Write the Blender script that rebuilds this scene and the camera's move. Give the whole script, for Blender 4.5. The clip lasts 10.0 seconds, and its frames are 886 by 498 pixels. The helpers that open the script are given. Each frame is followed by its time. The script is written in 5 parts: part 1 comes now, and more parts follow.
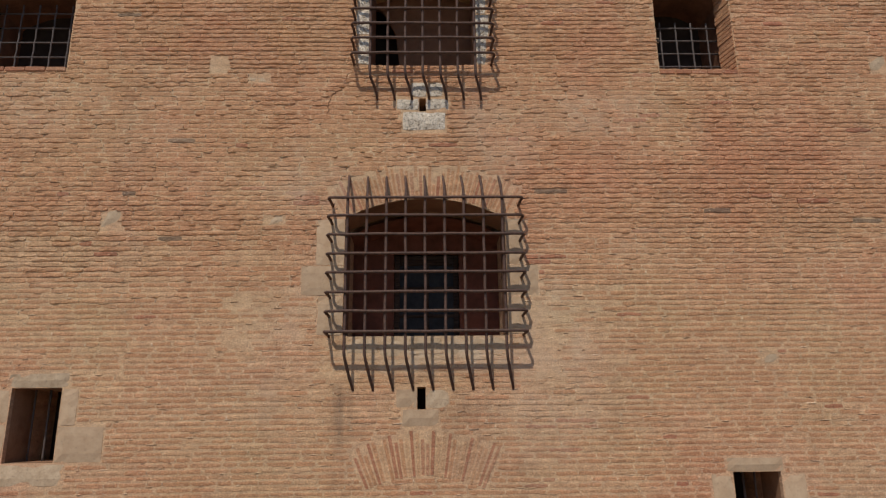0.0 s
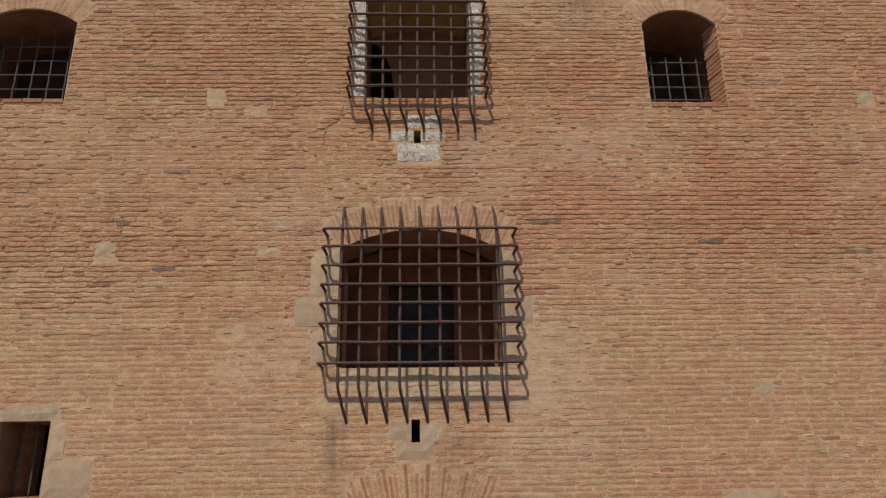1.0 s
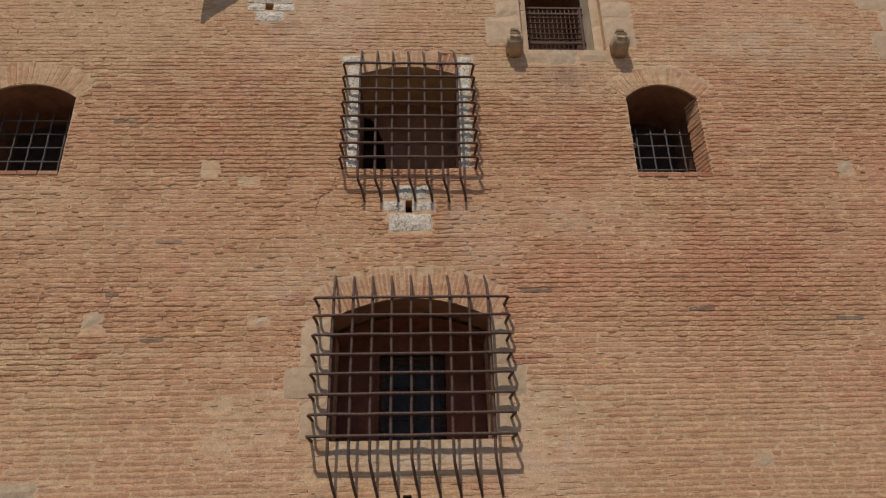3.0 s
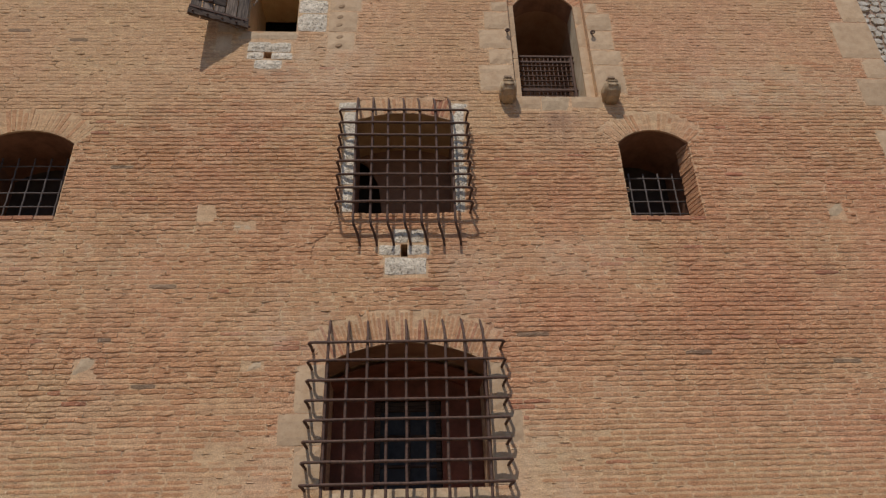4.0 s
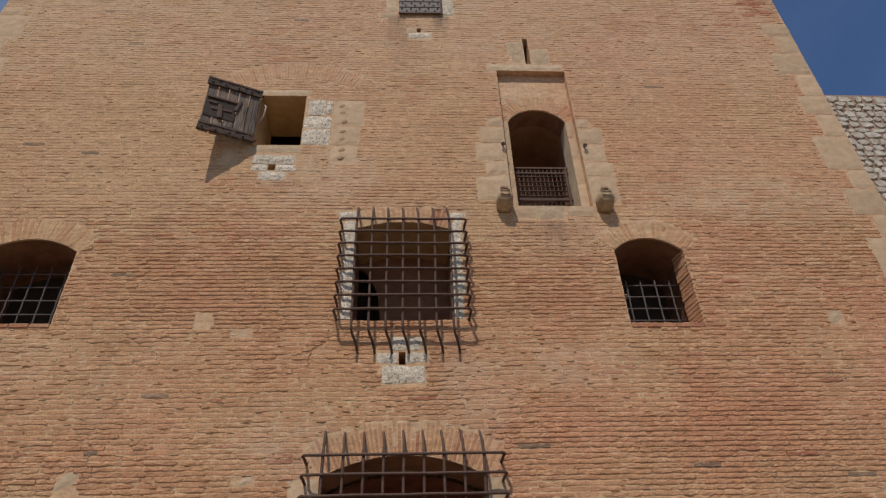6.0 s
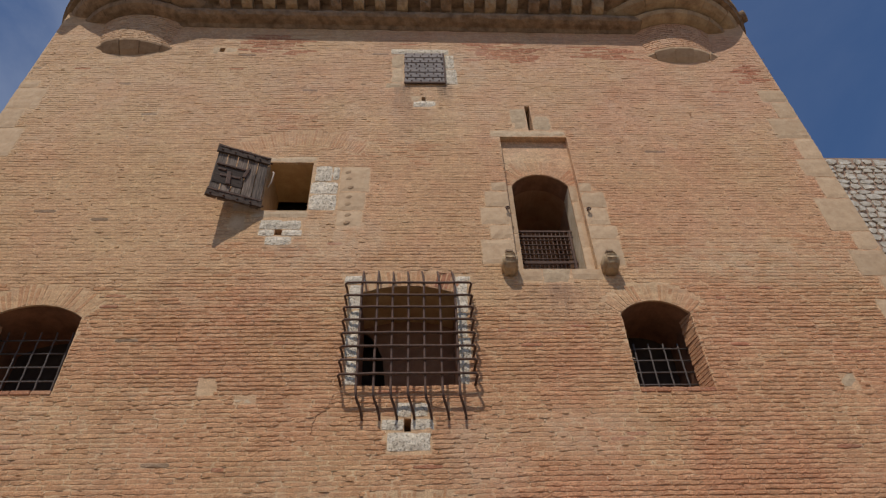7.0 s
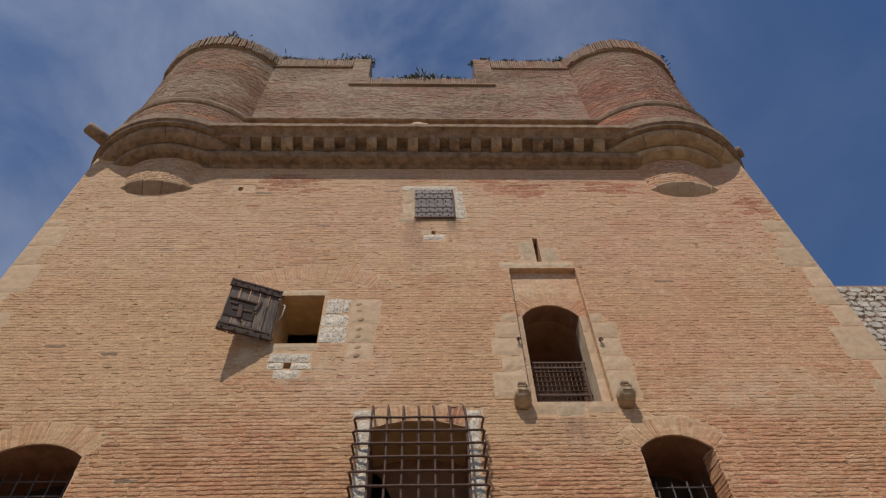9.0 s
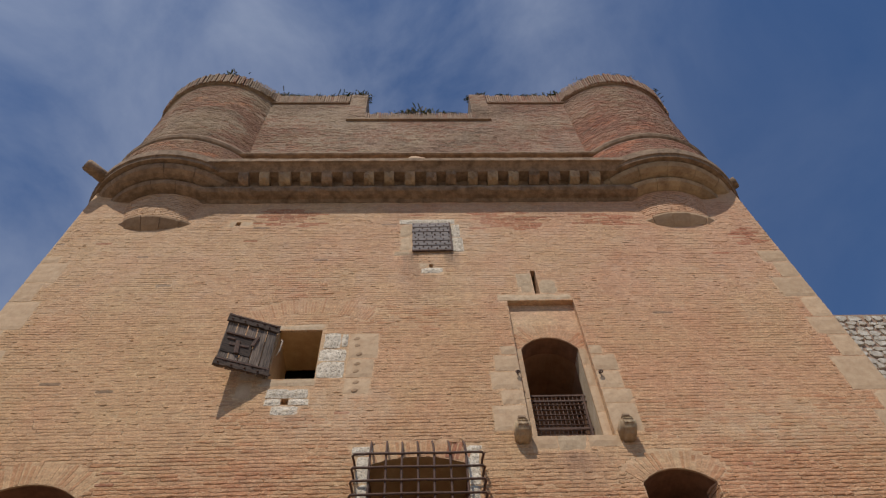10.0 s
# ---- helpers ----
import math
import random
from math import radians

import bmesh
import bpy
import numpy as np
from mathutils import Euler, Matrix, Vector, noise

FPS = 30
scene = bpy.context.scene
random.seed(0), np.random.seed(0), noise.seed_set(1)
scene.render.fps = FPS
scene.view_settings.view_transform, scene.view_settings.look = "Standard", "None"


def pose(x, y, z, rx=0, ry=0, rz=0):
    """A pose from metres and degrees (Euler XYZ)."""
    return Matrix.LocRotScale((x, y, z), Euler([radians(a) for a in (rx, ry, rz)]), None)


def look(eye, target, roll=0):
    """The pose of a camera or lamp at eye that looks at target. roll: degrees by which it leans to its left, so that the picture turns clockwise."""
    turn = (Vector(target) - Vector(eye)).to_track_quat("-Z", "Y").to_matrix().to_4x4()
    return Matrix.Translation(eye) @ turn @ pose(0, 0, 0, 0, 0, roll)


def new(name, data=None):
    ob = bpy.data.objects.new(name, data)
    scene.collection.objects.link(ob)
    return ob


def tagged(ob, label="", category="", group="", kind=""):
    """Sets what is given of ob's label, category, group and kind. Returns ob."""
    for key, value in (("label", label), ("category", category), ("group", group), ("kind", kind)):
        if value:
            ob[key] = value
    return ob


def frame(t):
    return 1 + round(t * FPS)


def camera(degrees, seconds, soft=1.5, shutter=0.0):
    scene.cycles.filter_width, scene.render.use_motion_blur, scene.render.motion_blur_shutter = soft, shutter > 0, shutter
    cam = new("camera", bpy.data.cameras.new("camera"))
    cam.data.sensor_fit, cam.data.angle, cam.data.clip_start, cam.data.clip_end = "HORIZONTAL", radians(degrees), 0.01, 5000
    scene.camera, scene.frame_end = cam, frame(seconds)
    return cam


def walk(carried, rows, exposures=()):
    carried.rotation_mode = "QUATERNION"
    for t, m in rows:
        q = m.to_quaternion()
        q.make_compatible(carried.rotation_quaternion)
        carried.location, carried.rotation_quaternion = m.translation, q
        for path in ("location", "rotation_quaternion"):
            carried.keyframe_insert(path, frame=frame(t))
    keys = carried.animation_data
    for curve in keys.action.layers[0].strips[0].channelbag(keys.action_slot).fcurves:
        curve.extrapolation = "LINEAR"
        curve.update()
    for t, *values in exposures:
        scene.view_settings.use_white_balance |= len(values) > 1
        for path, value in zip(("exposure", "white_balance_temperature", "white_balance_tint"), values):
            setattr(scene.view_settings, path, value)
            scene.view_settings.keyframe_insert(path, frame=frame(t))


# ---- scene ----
# A brick castle tower seen from its foot: wall face at y = 0, x to the right, z up from the ground.
cam = camera(67.47, 10.0, soft=1.3)
EYE = (0.0, -8.0, 1.6)
ROWS = [
    (0.0, -1.39, 14.72, -0.64),
    (0.5, -1.68, 16.00, -0.72),
    (1.0, -1.91, 17.37, -0.79),
    (1.5, -2.10, 18.69, -0.85),
    (2.0, -2.31, 20.17, -0.98),
    (2.5, -2.54, 21.64, -1.18),
    (4.0, -3.37, 27.05, -1.82),
    (4.5, -3.62, 29.10, -1.95),
    (5.0, -3.83, 31.43, -2.02),
    (6.5, -3.81, 38.95, -2.23),
    (7.0, -3.59, 41.78, -2.31),
    (7.5, -3.38, 44.39, -2.31),
    (8.0, -3.16, 47.37, -2.23),
    (8.5, -3.02, 50.21, -2.18),
    (9.0, -2.97, 53.12, -2.38),
    (9.5, -3.11, 55.08, -2.80),
    (10.0, -3.56, 55.96, -3.43),
]
walk(cam, [(t, pose(*EYE, 90 + pitch, 0, yaw) @ pose(0, 0, 0, 0, 0, lean)) for t, yaw, pitch, lean in ROWS],
     exposures=[(0.0, -0.09), (4.5, -0.12), (7.5, -0.07), (10.0, 0.01)])

# ---- light ----
SUN_WAY = Vector((0.34, 1.0, -1.5))
sun = new("sun", bpy.data.lights.new("sun", "SUN"))
sun.data.energy, sun.data.angle, sun.data.color = 3.2, radians(0.55), (1.0, 0.95, 0.87)
sun.matrix_world = look(-SUN_WAY * 30, (0, 0, 0))

world = bpy.data.worlds.new("sky")
scene.world = world
world.use_nodes = True
wt = world.node_tree
wt.nodes.clear()
w_out = wt.nodes.new("ShaderNodeOutputWorld")
w_bg = wt.nodes.new("ShaderNodeBackground")
w_sky = wt.nodes.new("ShaderNodeTexSky")
w_sky.sky_type, w_sky.sun_disc = "NISHITA", False
w_sky.sun_elevation, w_sky.sun_rotation = radians(54.8), radians(198.8)
w_sky.air_density, w_sky.dust_density, w_sky.ozone_density = 1.0, 0.6, 2.5
w_co = wt.nodes.new("ShaderNodeTexCoord")
w_map = wt.nodes.new("ShaderNodeMapping")
w_map.inputs["Scale"].default_value = (2.0, 1.7, 2.0)
w_map.inputs["Rotation"].default_value = (0.2, 0.5, 0.6)
w_noise = wt.nodes.new("ShaderNodeTexNoise")
w_noise.inputs["Scale"].default_value, w_noise.inputs["Detail"].default_value = 1.9, 7.0
w_noise.inputs["Roughness"].default_value, w_noise.inputs["Distortion"].default_value = 0.55, 0.35
w_ramp = wt.nodes.new("ShaderNodeValToRGB")
w_ramp.color_ramp.elements[0].position, w_ramp.color_ramp.elements[1].position = 0.30, 0.80
w_ramp.color_ramp.elements[0].color, w_ramp.color_ramp.elements[1].color = (0, 0, 0, 1), (0.75, 0.75, 0.75, 1)
w_sep = wt.nodes.new("ShaderNodeSeparateXYZ")
w_east = wt.nodes.new("ShaderNodeMapRange")
w_east.interpolation_type = "SMOOTHSTEP"
w_east.inputs["From Min"].default_value, w_east.inputs["From Max"].default_value = 0.12, 0.5
w_east.inputs["To Min"].default_value, w_east.inputs["To Max"].default_value = 1.0, 0.14
w_thin = wt.nodes.new("ShaderNodeMath")
w_thin.operation = "MULTIPLY"
w_tint = wt.nodes.new("ShaderNodeMixRGB")
w_tint.blend_type = "MULTIPLY"
w_tint.inputs[0].default_value, w_tint.inputs[2].default_value = 1.0, (0.72, 1.0, 1.32, 1)
w_mix = wt.nodes.new("ShaderNodeMixRGB")
w_mix.inputs[2].default_value = (5.8, 6.5, 8.2, 1)
for a, b in ((w_co.outputs["Generated"], w_map.inputs["Vector"]), (w_map.outputs["Vector"], w_noise.inputs["Vector"]),
             (w_noise.outputs["Fac"], w_ramp.inputs["Fac"]), (w_co.outputs["Generated"], w_sep.inputs[0]),
             (w_sep.outputs["X"], w_east.inputs["Value"]), (w_ramp.outputs["Color"], w_thin.inputs[0]),
             (w_east.outputs["Result"], w_thin.inputs[1]), (w_thin.outputs[0], w_mix.inputs[0]),
             (w_sky.outputs["Color"], w_tint.inputs[1]), (w_tint.outputs[0], w_mix.inputs[1]), (w_mix.outputs["Color"], w_bg.inputs["Color"]),
             (w_bg.outputs["Background"], w_out.inputs["Surface"])):
    wt.links.new(a, b)
w_bg.inputs["Strength"].default_value = 0.066


# ---- materials ----
def ramp_node(nt, stops):
    r = nt.nodes.new("ShaderNodeValToRGB")
    while len(r.color_ramp.elements) < len(stops):
        r.color_ramp.elements.new(0.5)
    for e, (p, c) in zip(r.color_ramp.elements, stops):
        e.position, e.color = p, (*c, 1)
    return r


def noise_node(nt, vec, scale, detail=5.0, rough=0.6, stretch=None):
    n = nt.nodes.new("ShaderNodeTexNoise")
    n.inputs["Scale"].default_value, n.inputs["Detail"].default_value = scale, detail
    n.inputs["Roughness"].default_value = rough
    if stretch:
        m = nt.nodes.new("ShaderNodeMapping")
        m.inputs["Scale"].default_value = stretch
        nt.links.new(vec, m.inputs["Vector"])
        vec = m.outputs["Vector"]
    nt.links.new(vec, n.inputs["Vector"])
    return n.outputs["Fac"]


def math_node(nt, op, a, b=None):
    m = nt.nodes.new("ShaderNodeMath")
    m.operation = op
    for i, v in enumerate((a, b)):
        if v is None:
            continue
        if isinstance(v, (int, float)):
            m.inputs[i].default_value = v
        else:
            nt.links.new(v, m.inputs[i])
    return m.outputs[0]


def mix_node(nt, fac, a, b, blend="MIX"):
    m = nt.nodes.new("ShaderNodeMixRGB")
    m.blend_type = blend
    for i, v in enumerate((fac, a, b)):
        if isinstance(v, (int, float)):
            m.inputs[i].default_value = v
        elif isinstance(v, tuple):
            m.inputs[i].default_value = (*v, 1)
        else:
            nt.links.new(v, m.inputs[i])
    return m.outputs[0]


def base_material(name, rough=0.9, metal=0.0):
    m = bpy.data.materials.new(name)
    m.use_nodes = True
    nt = m.node_tree
    b = nt.nodes["Principled BSDF"]
    b.inputs["Roughness"].default_value, b.inputs["Metallic"].default_value = rough, metal
    b.inputs["Specular IOR Level"].default_value = 0.25
    g = nt.nodes.new("ShaderNodeNewGeometry")
    return m, nt, b, g


def set_bump(nt, b, height, strength, distance):
    bump = nt.nodes.new("ShaderNodeBump")
    bump.inputs["Strength"].default_value, bump.inputs["Distance"].default_value = strength, distance
    nt.links.new(height, bump.inputs["Height"])
    nt.links.new(bump.outputs["Normal"], b.inputs["Normal"])


def piece_random(nt, g):
    oi = nt.nodes.new("ShaderNodeObjectInfo")
    return math_node(nt, "FRACT", math_node(nt, "ADD", g.outputs["Random Per Island"], oi.outputs["Random"]))


# rain streaks on the front wall: x, top, length, half width, strength
WASHES = [(1.4, 2.3, 0.9, 1.3, 0.38), (2.35, 5.55, 1.15, 0.42, 0.35), (0.95, 5.3, 0.7, 0.9, 0.3), (-1.5, 4.6, 0.8, 0.7, 0.3), (0.0, 2.45, 1.3, 0.35, 1.0), (-5.2, 5.6, 1.2, 0.6, 0.25), (-1.4, 9.0, 1.2, 0.8, 0.5), (5.6, 8.5, 2.2, 0.6, 0.4), (1.1, 14.0, 0.9, 0.9, 0.5)]
STREAKS = [(-1.02, 2.15, 1.6, 0.16, 0.8), (0.45, 2.0, 1.3, 0.5, 0.45), (-0.05, 13.0, 1.6, 0.5, 0.4), (2.3, 8.1, 1.0, 0.75, 0.4), (0.55, 5.9, 1.2, 0.4, 0.25), (-0.2, 13.42, 0.85, 0.2, 1.0), (0.66, 13.42, 0.8, 0.18, 1.0), (2.3, 8.05, 0.7, 0.22, 0.5), (-0.4, 15.2, 1.0, 0.5, 0.3), (-2.0, 9.0, 0.8, 0.3, 0.3), (-3.3, 21.4, 1.5, 1.3, 0.55), (3.4, 21.4, 1.7, 1.3, 0.55), (0.2, 20.1, 0.9, 1.6, 0.35), (-6.8, 21.5, 2.2, 1.2, 0.4), (-4.6, 15.2, 0.9, 0.5, 0.35), (3.0, 15.3, 0.9, 0.8, 0.3), (-3.0, 13.9, 1.0, 0.9, 0.2)]


def masonry(name, stops, zones, grain=55.0, bump=0.0075, grime=(0.16, 0.12, 0.09), grime_amount=0.35, zone_amount=0.55, pale=0.22):
    """Weathered brick or mortar: a tone for each piece, drifting zones of tone, fine grain and rain stains."""
    m, nt, b, g = base_material(name)
    pos = g.outputs["Position"]
    rnd = piece_random(nt, g)
    tone = ramp_node(nt, stops)
    nt.links.new(rnd, tone.inputs["Fac"])
    zone = ramp_node(nt, zones)
    nt.links.new(noise_node(nt, pos, 0.42, 6.0, 0.62, (1.0, 1.0, 1.7)), zone.inputs["Fac"])
    col = mix_node(nt, zone_amount, tone.outputs["Color"], zone.outputs["Color"])
    sep = nt.nodes.new("ShaderNodeSeparateXYZ")
    nt.links.new(pos, sep.inputs[0])
    drift = math_node(nt, "ADD", noise_node(nt, pos, 0.55, 5.0, 0.62), math_node(nt, "MULTIPLY", math_node(nt, "MULTIPLY", sep.outputs["X"], sep.outputs["Z"]), 0.0013))
    col = mix_node(nt, 0.85, col, mix_node(nt, 1.0, col, ramp_of(nt, drift, ((0.34, (0.97, 1.03, 1.0)), (0.5, (1.0, 1.0, 1.0)), (0.66, (1.0, 0.90, 0.93)))), "MULTIPLY"))
    fine = noise_node(nt, pos, grain, 6.0, 0.75)
    col = mix_node(nt, 0.8, col, mix_node(nt, 1.0, col, ramp_of(nt, fine, ((0.34, (0.54, 0.51, 0.49)), (0.66, (1.42, 1.42, 1.41)))), "MULTIPLY"))
    mid = noise_node(nt, pos, 7.0, 7.0, 0.7, (1.0, 1.0, 2.2))
    col = mix_node(nt, 0.75, col, mix_node(nt, 1.0, col, ramp_of(nt, mid, ((0.32, (0.67, 0.64, 0.62)), (0.66, (1.22, 1.22, 1.2)))), "MULTIPLY"))
    band = noise_node(nt, pos, 1.0, 4.0, 0.6, (0.7, 0.7, 13.0))
    col = mix_node(nt, 0.7, col, mix_node(nt, 1.0, col, ramp_of(nt, band, ((0.3, (0.78, 0.75, 0.72)), (0.7, (1.16, 1.16, 1.15)))), "MULTIPLY"))
    pits = noise_node(nt, pos, grain * 0.6, 3.0, 0.6, (1.0, 1.0, 1.5))
    col = mix_node(nt, math_node(nt, "MULTIPLY", ramp_of(nt, pits, ((0.62, (0, 0, 0)), (0.70, (1, 1, 1)))), 0.55), col, (0.12, 0.07, 0.045))
    wash = noise_node(nt, pos, 2.3, 7.0, 0.72)
    col = mix_node(nt, math_node(nt, "MULTIPLY", ramp_of(nt, wash, ((0.54, (0, 0, 0)), (0.72, (1, 1, 1)))), 0.22), col, (0.60, 0.44, 0.29))
    stain = noise_node(nt, pos, 0.9, 6.0, 0.6, (1.6, 1.6, 0.35))
    col = mix_node(nt, math_node(nt, "MULTIPLY", ramp_of(nt, stain, ((0.56, (0, 0, 0)), (0.8, (1, 1, 1)))), grime_amount), col, grime)
    fleck = noise_node(nt, pos, 26.0, 5.0, 0.75, (1.0, 1.0, 1.7))
    col = mix_node(nt, math_node(nt, "MULTIPLY", ramp_of(nt, fleck, ((0.57, (0, 0, 0)), (0.63, (1, 1, 1)))), 0.42), col, (0.68, 0.50, 0.34))
    drip = noise_node(nt, pos, 2.0, 6.0, 0.7, (5.0, 5.0, 0.6))
    for cx_, cz_, rx_, rz_, amount in WASHES:
        dx = math_node(nt, "DIVIDE", math_node(nt, "SUBTRACT", cx_, sep.outputs["X"]), rx_)
        dz = math_node(nt, "DIVIDE", math_node(nt, "SUBTRACT", cz_, sep.outputs["Z"]), rz_)
        near = math_node(nt, "SUBTRACT", 1.0, math_node(nt, "ADD", math_node(nt, "MULTIPLY", dx, dx), math_node(nt, "MULTIPLY", dz, dz)))
        mask = math_node(nt, "MULTIPLY", math_node(nt, "MAXIMUM", near, 0.0), ramp_of(nt, wash, ((0.38, (0.0, 0.0, 0.0)), (0.6, (1, 1, 1)))))
        col = mix_node(nt, math_node(nt, "MULTIPLY", mask, amount), col, (0.59, 0.45, 0.31))
    rise = nt.nodes.new("ShaderNodeMapRange")
    rise.inputs["From Min"].default_value, rise.inputs["From Max"].default_value = 12.2, 14.4
    rise.inputs["To Max"].default_value = pale
    nt.links.new(math_node(nt, "ADD", sep.outputs["Z"], math_node(nt, "MULTIPLY", wash, 3.0)), rise.inputs["Value"])
    col = mix_node(nt, math_node(nt, "MULTIPLY", rise.outputs["Result"], ramp_of(nt, wash, ((0.36, (0.2, 0.2, 0.2)), (0.6, (1, 1, 1))))), col, (0.66, 0.49, 0.37))
    for sx, top, length, width, amount in STREAKS:
        dx = math_node(nt, "DIVIDE", math_node(nt, "SUBTRACT", sx, sep.outputs["X"]), width)
        near = math_node(nt, "SUBTRACT", 1.0, math_node(nt, "MULTIPLY", dx, dx))
        fall = math_node(nt, "DIVIDE", math_node(nt, "SUBTRACT", top, sep.outputs["Z"]), length)
        fade = math_node(nt, "MULTIPLY", math_node(nt, "MINIMUM", math_node(nt, "MULTIPLY", fall, 6.0), 1.0), math_node(nt, "SUBTRACT", 1.0, fall))
        mask = math_node(nt, "MULTIPLY", math_node(nt, "MAXIMUM", near, 0.0), math_node(nt, "MAXIMUM", fade, 0.0))
        mask = math_node(nt, "MULTIPLY", math_node(nt, "MULTIPLY", mask, amount), ramp_of(nt, drip, ((0.35, (0.1, 0.1, 0.1)), (0.6, (1, 1, 1)))))
        col = mix_node(nt, mask, col, (0.13, 0.085, 0.06))
    nt.links.new(col, b.inputs["Base Color"])
    h = math_node(nt, "ADD", math_node(nt, "MULTIPLY", fine, 0.5), math_node(nt, "ADD", noise_node(nt, pos, 30.0, 6.0, 0.7), math_node(nt, "MULTIPLY", pits, -0.5)))
    set_bump(nt, b, h, 1.0, bump)
    return m


def ramp_of(nt, value, stops):
    r = ramp_node(nt, stops)
    nt.links.new(value, r.inputs["Fac"])
    return r.outputs["Color"]


def stone_material(name, light, dark, pit=0.0, bump=0.01, scale=7.0):
    m, nt, b, g = base_material(name, 0.92)
    pos = g.outputs["Position"]
    rnd = piece_random(nt, g)
    col = ramp_of(nt, noise_node(nt, pos, scale, 7.0, 0.65), ((0.3, dark), (0.62, light)))
    col = mix_node(nt, 0.6, col, mix_node(nt, 1.0, col, ramp_of(nt, rnd, ((0.0, (0.78, 0.76, 0.72)), (1.0, (1.12, 1.1, 1.06)))), "MULTIPLY"))
    spot = noise_node(nt, pos, 38.0, 4.0, 0.7)
    col = mix_node(nt, math_node(nt, "MULTIPLY", ramp_of(nt, spot, ((0.56 - 0.05 * pit, (0, 0, 0)), (0.66 - 0.05 * pit, (1, 1, 1)))), min(1.0, 0.25 + pit)), col, tuple(0.35 * c for c in dark))
    nt.links.new(col, b.inputs["Base Color"])
    h = math_node(nt, "SUBTRACT", noise_node(nt, pos, 11.0, 7.0, 0.7), math_node(nt, "MULTIPLY", spot, pit))
    set_bump(nt, b, h, 0.8, bump)
    return m


def wood_material(name, light, dark, along, rough=0.85):
    m, nt, b, g = base_material(name, rough)
    co = nt.nodes.new("ShaderNodeTexCoord").outputs["Object"]
    stretch = (1.2, 22.0, 22.0) if along == "x" else (22.0, 22.0, 1.2)
    grain = noise_node(nt, co, 2.2, 7.0, 0.7, stretch)
    col = ramp_of(nt, grain, ((0.32, dark), (0.66, light)))
    col = mix_node(nt, 0.5, col, mix_node(nt, 1.0, col, ramp_of(nt, piece_random(nt, g), ((0.0, (0.6, 0.6, 0.6)), (1.0, (1.3, 1.25, 1.2)))), "MULTIPLY"))
    nt.links.new(col, b.inputs["Base Color"])
    set_bump(nt, b, grain, 0.7, 0.006)
    return m


BRICK = masonry("weathered_brick", ((0.0, (0.47, 0.242, 0.126)), (0.3, (0.50, 0.264, 0.139)), (0.6, (0.52, 0.285, 0.153)), (0.9, (0.49, 0.252, 0.132)), (1.0, (0.54, 0.315, 0.178))),
                ((0.3, (0.46, 0.232, 0.12)), (0.5, (0.51, 0.275, 0.147)), (0.68, (0.54, 0.32, 0.18))), grime_amount=0.2, zone_amount=0.45)
BRICK_TAN = masonry("sun_bleached_brick", ((0.0, (0.51, 0.295, 0.162)), (0.4, (0.535, 0.32, 0.179)), (0.85, (0.555, 0.342, 0.196)), (1.0, (0.50, 0.272, 0.146))),
                    ((0.3, (0.50, 0.28, 0.152)), (0.5, (0.55, 0.33, 0.185)), (0.68, (0.58, 0.37, 0.22))), grime_amount=0.2, zone_amount=0.45)
BRICK_RED = masonry("old_red_brick", ((0.0, (0.36, 0.145, 0.08)), (0.4, (0.42, 0.18, 0.10)), (0.8, (0.46, 0.22, 0.125)), (1.0, (0.50, 0.30, 0.18))),
                    ((0.3, (0.39, 0.155, 0.085)), (0.7, (0.46, 0.24, 0.14))), zone_amount=0.4, pale=0.0)
BRICK_GREY = masonry("greyed_brick", ((0.0, (0.17, 0.105, 0.07)), (0.35, (0.30, 0.20, 0.13)), (0.8, (0.42, 0.30, 0.205)), (1.0, (0.31, 0.185, 0.118))),
                     ((0.34, (0.15, 0.095, 0.065)), (0.5, (0.33, 0.225, 0.15)), (0.66, (0.48, 0.365, 0.26))), grime_amount=0.7, zone_amount=0.6, pale=0.0)
BRICK_DULL = masonry("dull_red_brick", ((0.0, (0.26, 0.125, 0.08)), (0.5, (0.33, 0.17, 0.105)), (1.0, (0.40, 0.26, 0.17))),
                     ((0.3, (0.22, 0.105, 0.07)), (0.7, (0.36, 0.22, 0.14))), pale=0.0)
BRICK_BURNT = masonry("burnt_dark_brick", ((0.0, (0.19, 0.125, 0.08)), (1.0, (0.30, 0.20, 0.125))), ((0.3, (0.20, 0.13, 0.085)), (0.7, (0.33, 0.22, 0.14))))
MORTAR = masonry("lime_mortar", ((0.0, (0.585, 0.385, 0.23)), (1.0, (0.585, 0.385, 0.23))),
                 ((0.32, (0.54, 0.33, 0.185)), (0.5, (0.58, 0.375, 0.22)), (0.68, (0.60, 0.43, 0.275))), grain=60.0, bump=0.006, grime_amount=0.12)
MORTAR_LIP = masonry("pale_mortar_lumps", ((0.0, (0.58, 0.38, 0.225)), (0.6, (0.64, 0.45, 0.29)), (1.0, (0.72, 0.56, 0.40))),
                     ((0.3, (0.56, 0.36, 0.21)), (0.7, (0.66, 0.48, 0.32))), grain=60.0, bump=0.006, grime_amount=0.1, zone_amount=0.4)
MORTAR_GREY = masonry("grey_mortar", ((0.0, (0.31, 0.225, 0.16)), (1.0, (0.31, 0.225, 0.16))),
                      ((0.3, (0.25, 0.175, 0.125)), (0.7, (0.40, 0.305, 0.225))), grain=45.0, bump=0.006, pale=0.0)
STONE = stone_material("tan_limestone", (0.54, 0.385, 0.25), (0.45, 0.30, 0.185), 0.0, 0.006)
